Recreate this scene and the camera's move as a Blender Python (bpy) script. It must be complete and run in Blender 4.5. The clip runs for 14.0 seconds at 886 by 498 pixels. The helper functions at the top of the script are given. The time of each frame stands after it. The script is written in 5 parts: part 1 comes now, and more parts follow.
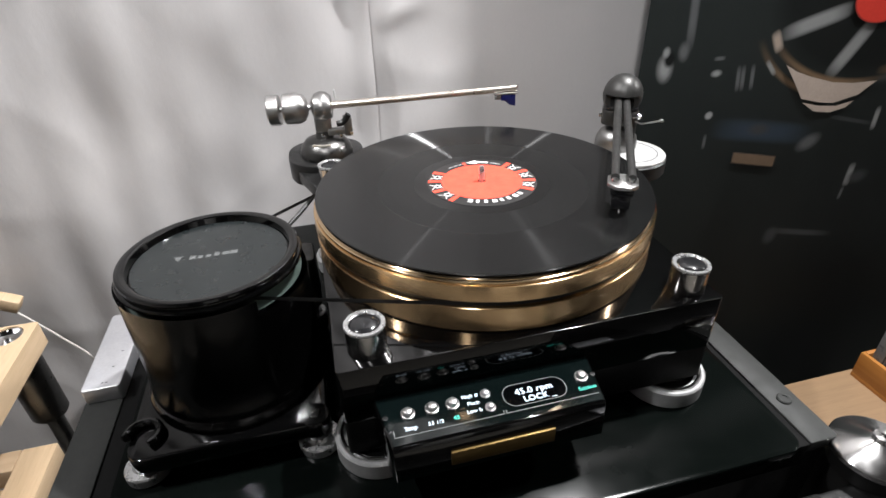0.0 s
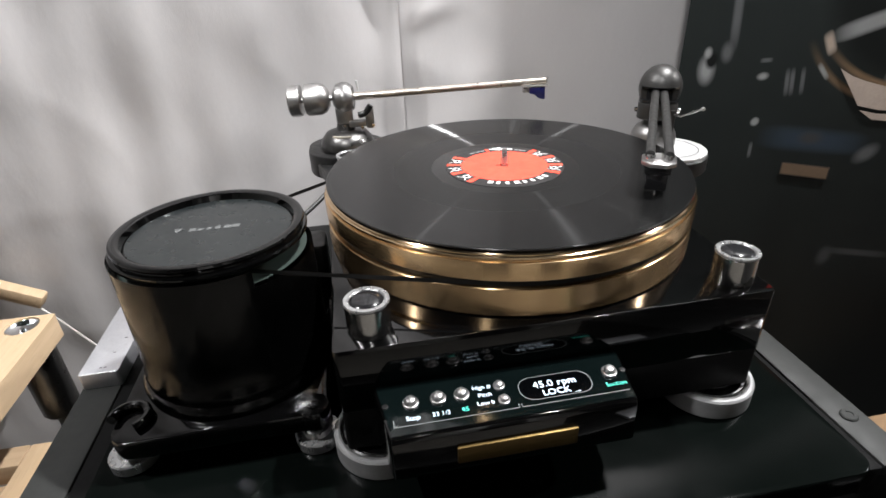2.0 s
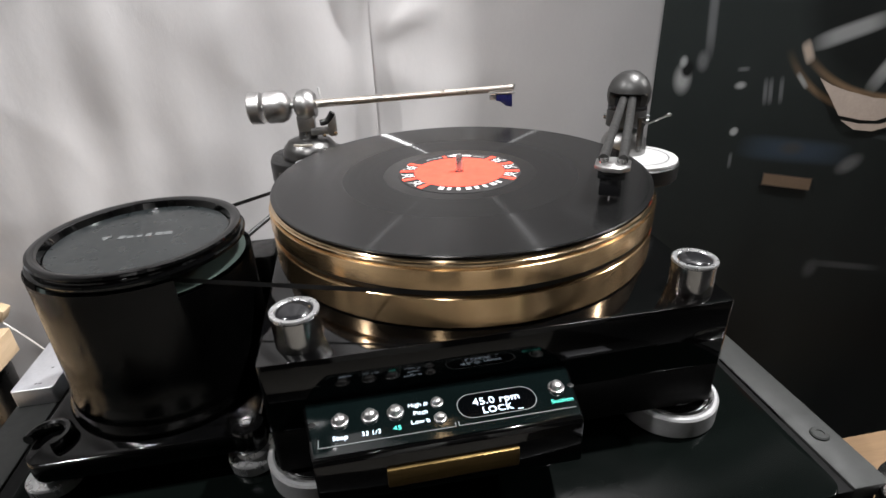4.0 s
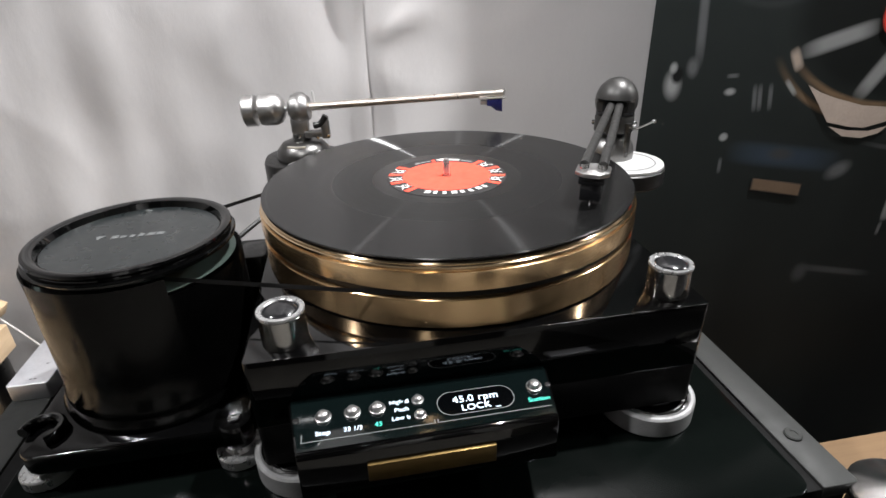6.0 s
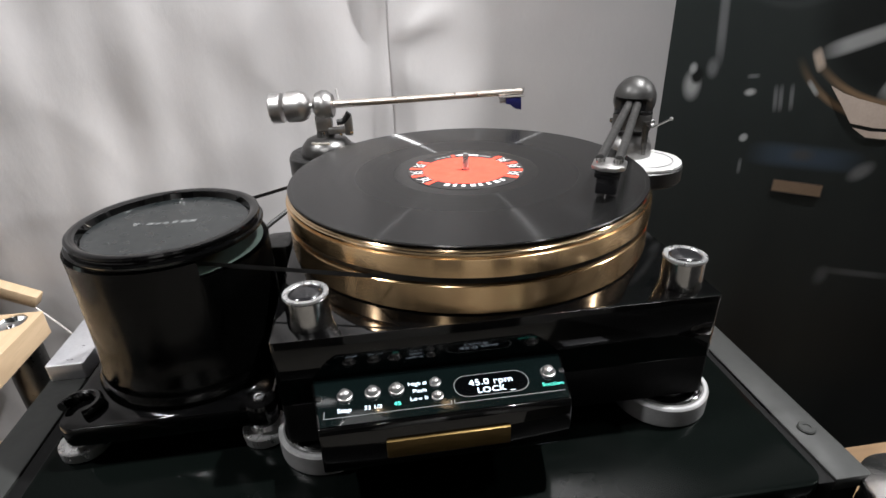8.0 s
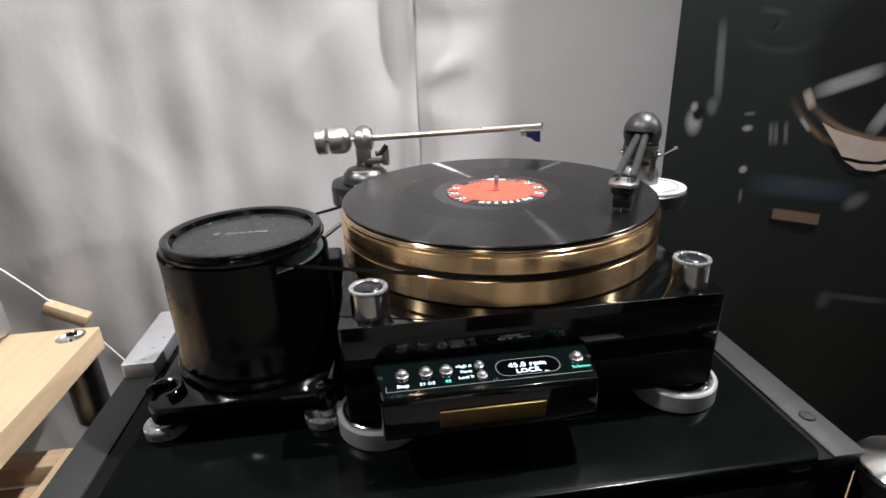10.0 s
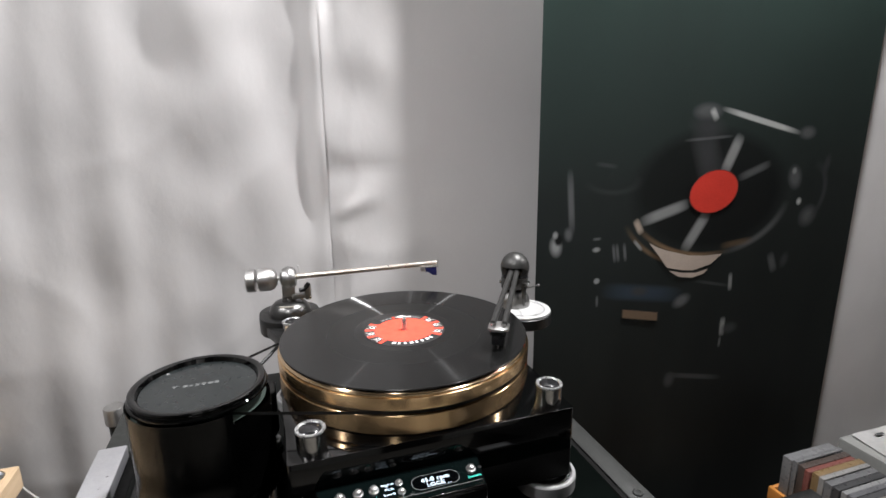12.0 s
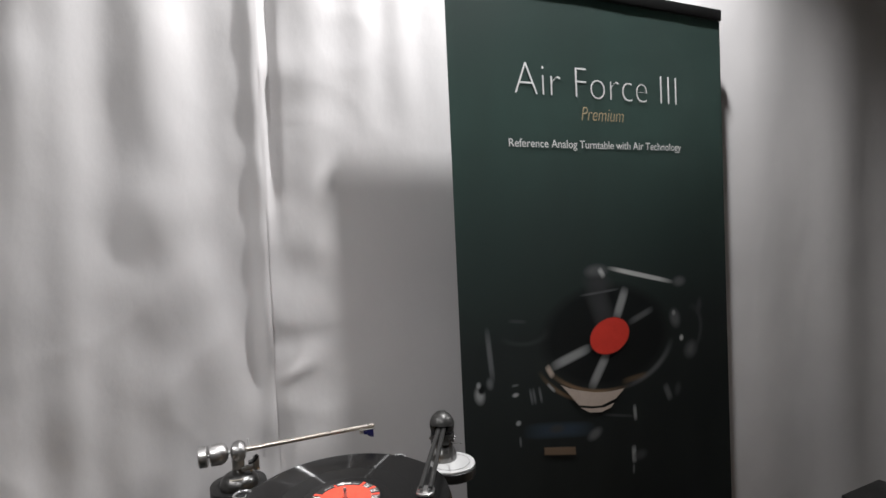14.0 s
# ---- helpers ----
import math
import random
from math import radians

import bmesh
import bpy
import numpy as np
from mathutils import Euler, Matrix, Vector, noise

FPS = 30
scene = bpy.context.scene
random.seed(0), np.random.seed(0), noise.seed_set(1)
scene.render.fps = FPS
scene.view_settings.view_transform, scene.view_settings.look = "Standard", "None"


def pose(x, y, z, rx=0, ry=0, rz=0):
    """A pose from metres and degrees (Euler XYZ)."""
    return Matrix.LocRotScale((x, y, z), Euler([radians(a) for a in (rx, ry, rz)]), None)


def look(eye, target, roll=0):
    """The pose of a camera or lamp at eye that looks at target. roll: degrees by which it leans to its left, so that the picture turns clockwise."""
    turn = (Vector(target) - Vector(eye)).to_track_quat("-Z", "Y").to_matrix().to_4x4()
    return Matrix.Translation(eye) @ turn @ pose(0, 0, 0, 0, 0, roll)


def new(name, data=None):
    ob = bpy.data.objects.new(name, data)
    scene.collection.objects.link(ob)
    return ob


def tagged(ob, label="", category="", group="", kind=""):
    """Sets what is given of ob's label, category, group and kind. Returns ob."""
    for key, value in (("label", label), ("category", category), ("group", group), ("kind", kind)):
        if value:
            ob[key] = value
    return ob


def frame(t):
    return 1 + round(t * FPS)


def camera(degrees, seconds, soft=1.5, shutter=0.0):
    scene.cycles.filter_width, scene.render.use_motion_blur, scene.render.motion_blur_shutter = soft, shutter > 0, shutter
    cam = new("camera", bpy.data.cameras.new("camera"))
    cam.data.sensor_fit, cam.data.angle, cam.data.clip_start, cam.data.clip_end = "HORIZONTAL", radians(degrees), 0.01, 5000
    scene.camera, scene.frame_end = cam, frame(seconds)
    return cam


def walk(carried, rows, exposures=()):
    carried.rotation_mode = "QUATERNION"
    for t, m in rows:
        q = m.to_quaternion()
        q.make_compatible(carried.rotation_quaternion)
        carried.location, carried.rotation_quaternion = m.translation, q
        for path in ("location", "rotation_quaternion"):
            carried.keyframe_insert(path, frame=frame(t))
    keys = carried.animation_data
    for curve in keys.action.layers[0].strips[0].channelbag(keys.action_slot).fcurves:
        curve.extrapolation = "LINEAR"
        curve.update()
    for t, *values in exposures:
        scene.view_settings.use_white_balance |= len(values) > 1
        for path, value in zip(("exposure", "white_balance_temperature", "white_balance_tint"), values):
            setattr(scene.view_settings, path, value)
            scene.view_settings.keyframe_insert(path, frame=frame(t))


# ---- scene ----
import functools

# ---- camera ----
cam = camera(79.7, 14.0, soft=1.6)
ROWS = [
    (0, -0.1482, -0.4441, 1.2899, -14.42, -32.05, 1.40),
    (0.5, -0.1464, -0.4279, 1.2670, -14.08, -31.98, 0.71),
    (1, -0.1433, -0.4262, 1.2524, -13.86, -31.89, 0.64),
    (1.5, -0.1424, -0.4370, 1.2466, -11.63, -30.31, 1.66),
    (2, -0.1317, -0.4373, 1.2361, -10.44, -28.47, 2.02),
    (2.5, -0.1220, -0.4360, 1.2276, -10.18, -27.42, 2.13),
    (3, -0.1096, -0.4322, 1.2256, -10.25, -26.96, 1.70),
    (3.5, -0.0985, -0.4300, 1.2255, -10.40, -26.73, 1.74),
    (4, -0.0889, -0.4294, 1.2201, -10.43, -26.75, 2.06),
    (6.5, -0.0791, -0.4458, 1.2274, -10.19, -26.65, 1.53),
    (7, -0.0821, -0.4517, 1.2296, -10.21, -26.28, 1.60),
    (7.5, -0.0828, -0.4564, 1.2335, -9.45, -26.39, 1.80),
    (8, -0.0824, -0.4566, 1.2228, -8.15, -26.28, 1.78),
    (8.2, -0.0838, -0.4570, 1.2161, -7.54, -26.18, 1.80),
    (10.3, -0.1288, -0.5422, 1.2257, -7.54, -20.27, 2.08),
    (10.5, -0.1350, -0.5570, 1.2325, -8.72, -19.31, 1.85),
    (11, -0.1518, -0.5869, 1.2665, -13.10, -17.91, 0.59),
    (11.5, -0.1594, -0.6068, 1.3064, -16.45, -16.14, 0.40),
    (12, -0.1526, -0.6328, 1.3462, -18.29, -14.23, 0.85),
    (12.5, -0.1550, -0.6479, 1.3785, -21.24, -12.60, 1.41),
    (13, -0.1741, -0.6944, 1.4166, -23.81, -11.19, 1.34),
    (13.5, -0.1901, -0.7489, 1.4538, -24.31, -5.93, 1.48),
    (14, -0.1794, -0.7803, 1.4713, -24.84, -2.22, 2.70),
]
walk(cam, [(t, pose(x, y, z, 90 + pitch, roll, yaw)) for t, x, y, z, yaw, pitch, roll in ROWS],
     exposures=[(0.0, 0.0), (10.5, 0.0), (12.5, -0.28), (13.2, -0.5), (14.0, -0.78)])

# ---- world and lamps ----
world = bpy.data.worlds.new("world")
scene.world = world
world.use_nodes = True
world.node_tree.nodes["Background"].inputs[0].default_value = (0.9, 0.95, 1.0, 1)
world.node_tree.nodes["Background"].inputs[1].default_value = 0.02


def spot(name, at, target, watts, size, cone=120, colour=(0.985, 0.98, 0.99)):
    data = bpy.data.lights.new(name, "SPOT")
    data.energy, data.shadow_soft_size, data.color = watts, size, colour
    data.spot_size, data.spot_blend = radians(cone), 0.8
    ob = new(name, data)
    ob.matrix_world = look(at, target)
    return ob


CEILING = 3.0
spot("ceiling_spot_banner", (0.82, 0.055, 2.93), (0.45, 0.35, 1.7), 400, 0.03, 150)
spot("ceiling_spot_west", (-1.37, -0.07, 2.93), (0.0, 0.0, 1.05), 190, 0.03, 34)
spot("ceiling_spot_east", (3.0, -0.2, 2.93), (0.0, 0.0, 1.05), 230, 0.04, 22)
# added fill lamp: brightens the far wall that the brass mirrors
spot("fill_spot_room", (0.3, -2.3, 2.93), (0.2, -3.0, 0.8), 160, 0.08, 120)
spot("ceiling_spot_front", (-0.6, -1.3, 2.93), (-0.05, 0.4, 1.6), 150, 0.06, 46)


# ---- materials ----
def noise_of(nt, scale, detail=4.0, stretch=(1, 1, 1), coords="Object"):
    tc = nt.nodes.new("ShaderNodeTexCoord")
    mp = nt.nodes.new("ShaderNodeMapping")
    mp.inputs["Scale"].default_value = stretch
    nz = nt.nodes.new("ShaderNodeTexNoise")
    nz.inputs["Scale"].default_value, nz.inputs["Detail"].default_value = scale, detail
    nt.links.new(tc.outputs[coords], mp.inputs[0])
    nt.links.new(mp.outputs[0], nz.inputs["Vector"])
    return nz.outputs["Fac"]


def ramp(nt, fac, a, b, lo=0.3, hi=0.7):
    r = nt.nodes.new("ShaderNodeMapRange")
    r.inputs["From Min"].default_value, r.inputs["From Max"].default_value = lo, hi
    r.inputs["To Min"].default_value, r.inputs["To Max"].default_value = a, b
    nt.links.new(fac, r.inputs["Value"])
    return r.outputs["Result"]


def mix(nt, fac, a, b):
    m = nt.nodes.new("ShaderNodeMix")
    m.data_type = "RGBA"
    nt.links.new(fac, m.inputs[0])
    for sock, v in ((m.inputs[6], a), (m.inputs[7], b)):
        if isinstance(v, tuple):
            sock.default_value = (*v, 1)
        else:
            nt.links.new(v, sock)
    return m.outputs[2]


def material(name, colour, rough=0.4, metal=0.0, second=None, scale=60, stretch=(1, 1, 1), rough_var=0.05, bump=0.0,
             bump_scale=400, aniso=0.0, coat=0.0, sheen=0.0, emit=None, spec=0.5):
    """A node material with two scales of colour and gloss variation and fine relief."""
    m = bpy.data.materials.new(name)
    m.use_nodes = True
    nt = m.node_tree
    p = nt.nodes["Principled BSDF"]
    p.inputs["Metallic"].default_value = metal
    p.inputs["Specular IOR Level"].default_value = spec
    second = second or tuple(c * 0.82 for c in colour)
    broad = noise_of(nt, scale, 5, stretch)
    fine = noise_of(nt, scale * 7, 3, stretch)
    c1 = mix(nt, ramp(nt, broad, 0, 1), colour, second)
    c2 = mix(nt, ramp(nt, fine, 0, 0.25), c1, tuple(c * 0.7 for c in second))
    nt.links.new(c2, p.inputs["Base Color"])
    nt.links.new(ramp(nt, noise_of(nt, scale * 2.3, 6), max(rough - rough_var, 0.01), rough + rough_var), p.inputs["Roughness"])
    if bump:
        b = nt.nodes.new("ShaderNodeBump")
        b.inputs["Strength"].default_value, b.inputs["Distance"].default_value = 1.0, bump
        nt.links.new(noise_of(nt, bump_scale, 3, stretch), b.inputs["Height"])
        nt.links.new(b.outputs[0], p.inputs["Normal"])
    if aniso:
        tg = nt.nodes.new("ShaderNodeTangent")
        tg.direction_type, tg.axis = "RADIAL", "Z"
        p.inputs["Anisotropic"].default_value = aniso
        p.inputs["Anisotropic Rotation"].default_value = 0.25
        nt.links.new(tg.outputs[0], p.inputs["Tangent"])
    p.inputs["Coat Weight"].default_value = coat
    p.inputs["Coat Roughness"].default_value = 0.04
    p.inputs["Sheen Weight"].default_value = sheen
    if emit:
        p.inputs["Emission Color"].default_value = (*emit[0], 1)
        p.inputs["Emission Strength"].default_value = emit[1]
    return m


PIANO = material("piano_black", (0.0014, 0.0014, 0.0015), 0.06, second=(0.001, 0.001, 0.001), scale=18, rough_var=0.025)
GLOSS_BLACK = material("motor_black", (0.0022, 0.0022, 0.0022), 0.15, second=(0.001, 0.001, 0.001), scale=25, rough_var=0.03)
SATIN_BLACK = material("satin_black", (0.004, 0.004, 0.004), 0.38, scale=80, rough_var=0.08, bump=0.00002, bump_scale=1500)
LID_GREY = material("smoked_lid", (0.008, 0.0105, 0.011), 0.3, scale=40, rough_var=0.05, coat=0.15)
# the plate's green tint is the banner's reflection put into the colour
PLATE_BLACK = material("black_glass_plate", (0.0013, 0.0021, 0.0018), 0.16, second=(0.0018, 0.0026, 0.0023), scale=9, rough_var=0.05, spec=0.06)
BRASS = material("turned_brass", (0.87, 0.62, 0.35), 0.25, 1.0, second=(0.76, 0.5, 0.27), scale=30, stretch=(0.02, 0.02, 40), rough_var=0.02, aniso=0.9)
BRASS_LIP = material("polished_brass", (0.86, 0.65, 0.42), 0.18, 1.0, scale=40, rough_var=0.03, aniso=0.95)
BRASS_PLATE = material("brushed_brass_plate", (0.15, 0.1, 0.04), 0.5, 1.0, scale=60, stretch=(1, 12, 12), rough_var=0.08)
CHROME = material("chrome", (0.78, 0.78, 0.78), 0.09, 1.0, scale=30, rough_var=0.04)
PILLAR_STEEL = material("polished_pillar_steel", (0.52, 0.51, 0.5), 0.17, 1.0, scale=14, rough_var=0.03)
CLAMP_STEEL = material("warm_clamp_steel", (0.62, 0.57, 0.5), 0.35, 0.7, scale=60)
STEEL = material("satin_steel", (0.56, 0.55, 0.54), 0.36, 1.0, scale=60, rough_var=0.06, aniso=0.4)
RIM_METAL = material("bright_satin_rim", (0.52, 0.52, 0.52), 0.3, 0.8, scale=90, rough_var=0.06)
FOOT_METAL = material("matt_aluminium", (0.46, 0.46, 0.46), 0.4, 0.6, scale=90, rough_var=0.07)
TUBE_METAL = material("warm_titanium_tube", (0.66, 0.6, 0.54), 0.32, 1.0, scale=50, rough_var=0.05)
GUN = material("dark_gunmetal", (0.12, 0.118, 0.115), 0.34, 1.0, scale=60, rough_var=0.08)
HOUSING = material("satin_dark_chrome", (0.3, 0.295, 0.29), 0.38, 1.0, scale=60, rough_var=0.07)
ARM_GREY = material("anthracite_arm", (0.06, 0.059, 0.057), 0.42, 0.7, scale=70, rough_var=0.08, bump=0.00002, bump_scale=1200)
LENS_DARK = material("dark_lens", (0.012, 0.012, 0.013), 0.16, 0.0, scale=20, rough_var=0.03, spec=0.4)
WHITE_RING = material("white_anodised", (0.5, 0.5, 0.49), 0.36, 0.2, second=(0.46, 0.46, 0.46), scale=50)
CART_BLUE = material("blue_cartridge", (0.012, 0.016, 0.11), 0.3, 0.1, scale=120)
LABEL_RED = material("red_label_paper", (0.8, 0.075, 0.038), 0.55, second=(0.7, 0.06, 0.03), scale=90)
LABEL_BLACK = material("black_label_paper", (0.012, 0.011, 0.011), 0.5, scale=120)
PRINT_WHITE = material("white_print", (0.75, 0.74, 0.72), 0.6, scale=150)
BELT = material("woven_belt", (0.01, 0.01, 0.01), 0.6, scale=200, bump=0.00005, bump_scale=900)
RAIL = material("grey_powder_coat", (0.024, 0.025, 0.0235), 0.55, second=(0.02, 0.021, 0.02), scale=35, rough_var=0.08, bump=0.00004, bump_scale=1400, spec=0.2)
ALU = material("sandblasted_aluminium", (0.62, 0.62, 0.64), 0.42, 0.85, second=(0.57, 0.57, 0.6), scale=60, bump=0.00002, bump_scale=1500)
MATT_BLACK = material("matt_black", (0.002, 0.002, 0.002), 0.7, scale=90, spec=0.1)
RUBBER = material("black_rubber", (0.006, 0.006, 0.006), 0.55, scale=120)
CARD_GREY = material("grey_cardboard", (0.2, 0.2, 0.19), 0.7, scale=20)
PAPER = material("white_paper", (0.6, 0.59, 0.58), 0.7, second=(0.55, 0.54, 0.53), scale=14, bump=0.0001, bump_scale=60)
WHITE_CABLE = material("white_cable_jacket", (0.7, 0.68, 0.64), 0.45, scale=100)
CARPET = material("grey_carpet", (0.3, 0.28, 0.25), 0.95, second=(0.24, 0.225, 0.2), scale=20, bump=0.002, bump_scale=500)
CEIL_DARK = material("dark_ceiling_paint", (0.05, 0.05, 0.05), 0.9, scale=6, bump=0.0005, bump_scale=120)
CEIL_PAINT = material("wall_paint", (0.62, 0.61, 0.59), 0.9, scale=6, bump=0.0005, bump_scale=120)
LCD = material("lcd_glass", (0.001, 0.0012, 0.0015), 0.08, scale=40)
PANEL_BLACK = material("control_panel_glass", (0.0015, 0.003, 0.003), 0.1, second=(0.002, 0.004, 0.004), scale=22, rough_var=0.05)
PANEL_LINE = material("panel_line_print", (0.14, 0.15, 0.15), 0.5, scale=100)
GLOW_WHITE = material("lit_white_legend", (0.6, 0.7, 0.8), 0.5, emit=((0.72, 0.87, 1.0), 2.2), scale=100)
GLOW_GREEN = material("lit_green_legend", (0.1, 0.6, 0.5), 0.5, emit=((0.03, 0.8, 0.6), 1.2), scale=100)
HALF_LIT = material("dim_print", (0.3, 0.3, 0.3), 0.5, scale=100)


def wood(name, a, b, along="Y"):
    m = bpy.data.materials.new(name)
    m.use_nodes = True
    nt = m.node_tree
    p = nt.nodes["Principled BSDF"]
    st = {"X": (2, 30, 30), "Y": (30, 2, 30), "Z": (30, 30, 2)}[along]
    grain = noise_of(nt, 3.0, 8, st)
    pores = noise_of(nt, 22.0, 4, st)
    tone = noise_of(nt, 5.0, 2)
    c = mix(nt, ramp(nt, grain, 0, 1, 0.35, 0.65), a, b)
    c = mix(nt, ramp(nt, pores, 0, 0.35, 0.55, 0.75), c, tuple(v * 0.55 for v in b))
    c = mix(nt, ramp(nt, tone, 0, 0.4), c, tuple(v * 0.8 for v in a))
    nt.links.new(c, p.inputs["Base Color"])
    nt.links.new(ramp(nt, grain, 0.42, 0.6), p.inputs["Roughness"])
    bp = nt.nodes.new("ShaderNodeBump")
    bp.inputs["Distance"].default_value = 0.0002
    nt.links.new(pores, bp.inputs["Height"])
    nt.links.new(bp.outputs[0], p.inputs["Normal"])
    return m


PALE_WOOD = wood("pale_birch", (0.62, 0.455, 0.29), (0.54, 0.39, 0.24), "Y")
SHELF_WOOD = wood("shelf_birch", (0.46, 0.33, 0.21), (0.38, 0.27, 0.165), "X")
TABLE_WOOD = wood("table_birch", (0.28, 0.18, 0.1), (0.23, 0.145, 0.08), "X")
ORANGE_WOOD = wood("stained_cherry", (0.42, 0.17, 0.035), (0.34, 0.13, 0.025), "Y")


def vinyl(name, rough, inward, outward):
    """Black vinyl with a flat land and the two slanting walls of the groove."""
    m = bpy.data.materials.new(name)
    m.use_nodes = True
    nt = m.node_tree
    p = nt.nodes["Principled BSDF"]
    p.inputs["Base Color"].default_value = (0.009, 0.009, 0.009, 1)
    p.inputs["Anisotropic"].default_value = 0.1
    p.inputs["Anisotropic Rotation"].default_value = 0.25
    p.inputs["Specular IOR Level"].default_value = 0.33
    tg = nt.nodes.new("ShaderNodeTangent")
    tg.direction_type, tg.axis = "RADIAL", "Z"
    nt.links.new(tg.outputs[0], p.inputs["Tangent"])
    tc = nt.nodes.new("ShaderNodeTexCoord")
    ln = nt.nodes.new("ShaderNodeVectorMath")
    ln.operation = "LENGTH"
    nt.links.new(tc.outputs["Object"], ln.inputs[0])
    bands = nt.nodes.new("ShaderNodeTexNoise")
    bands.noise_dimensions = "1D"
    bands.inputs["Scale"].default_value, bands.inputs["Detail"].default_value = 130, 8
    nt.links.new(ln.outputs["Value"], bands.inputs["W"])
    nt.links.new(ramp(nt, bands.outputs["Fac"], rough, rough + 0.04), p.inputs["Roughness"])
    radial = nt.nodes.new("ShaderNodeVectorMath")
    radial.operation = "NORMALIZE"
    flat_xy = nt.nodes.new("ShaderNodeVectorMath")
    flat_xy.operation = "MULTIPLY"
    flat_xy.inputs[1].default_value = (1, 1, 0)
    nt.links.new(tc.outputs["Object"], flat_xy.inputs[0])
    nt.links.new(flat_xy.outputs[0], radial.inputs[0])
    shader = p.outputs[0]
    for lean, weight in ((0.85, outward), (-0.85, inward)):
        tilt = nt.nodes.new("ShaderNodeVectorMath")
        tilt.operation = "MULTIPLY_ADD"
        tilt.inputs[1].default_value = (lean, lean, 0)
        tilt.inputs[2].default_value = (0, 0, 1)
        nt.links.new(radial.outputs[0], tilt.inputs[0])
        unit = nt.nodes.new("ShaderNodeVectorMath")
        unit.operation = "NORMALIZE"
        nt.links.new(tilt.outputs[0], unit.inputs[0])
        wall = nt.nodes.new("ShaderNodeBsdfAnisotropic")
        wall.inputs["Color"].default_value = (0.3, 0.3, 0.3, 1)
        wall.inputs["Roughness"].default_value = 0.2
        wall.inputs["Anisotropy"].default_value = 0.78
        nt.links.new(tg.outputs[0], wall.inputs["Tangent"])
        nt.links.new(unit.outputs[0], wall.inputs["Normal"])
        both = nt.nodes.new("ShaderNodeMixShader")
        both.inputs[0].default_value = weight
        nt.links.new(shader, both.inputs[1])
        nt.links.new(wall.outputs[0], both.inputs[2])
        shader = both.outputs[0]
    nt.links.new(shader, nt.nodes["Material Output"].inputs["Surface"])
    nt.links.new(mix(nt, ramp(nt, noise_of(nt, 30, 5), 0, 1), (0.0035, 0.0035, 0.0035), (0.005, 0.005, 0.005)), p.inputs["Base Color"])
    return m


VINYL = vinyl("pressed_vinyl", 0.22, 0.021, 0.001)
VINYL_INNER = vinyl("pressed_vinyl_inner", 0.29, 0.005, 0.0006)
VINYL_SMOOTH = material("smooth_vinyl", (0.005, 0.005, 0.005), 0.14, scale=60, rough_var=0.04)


def curtain_cloth():
    m = bpy.data.materials.new("grey_satin_curtain")
    m.use_nodes = True
    nt = m.node_tree
    p = nt.nodes["Principled BSDF"]
    c = mix(nt, ramp(nt, noise_of(nt, 2.5, 4), 0, 1), (0.56, 0.54, 0.535), (0.5, 0.485, 0.485))
    c = mix(nt, ramp(nt, noise_of(nt, 900, 2, (1, 1, 0.2)), 0, 0.12), c, (0.4, 0.39, 0.39))
    nt.links.new(c, p.inputs["Base Color"])
    p.inputs["Roughness"].default_value = 0.5
    p.inputs["Specular IOR Level"].default_value = 0.45
    p.inputs["Sheen Weight"].default_value = 0.25
    b = nt.nodes.new("ShaderNodeBump")
    b.inputs["Distance"].default_value = 0.004
    nt.links.new(noise_of(nt, 7, 5, (1, 1, 0.6)), b.inputs["Height"])
    b2 = nt.nodes.new("ShaderNodeBump")
    b2.inputs["Distance"].default_value = 0.00008
    nt.links.new(noise_of(nt, 900, 2, (1, 1, 0.2)), b2.inputs["Height"])
    nt.links.new(b.outputs[0], b2.inputs["Normal"])
    nt.links.new(b2.outputs[0], p.inputs["Normal"])
    return m


CURTAIN = curtain_cloth()



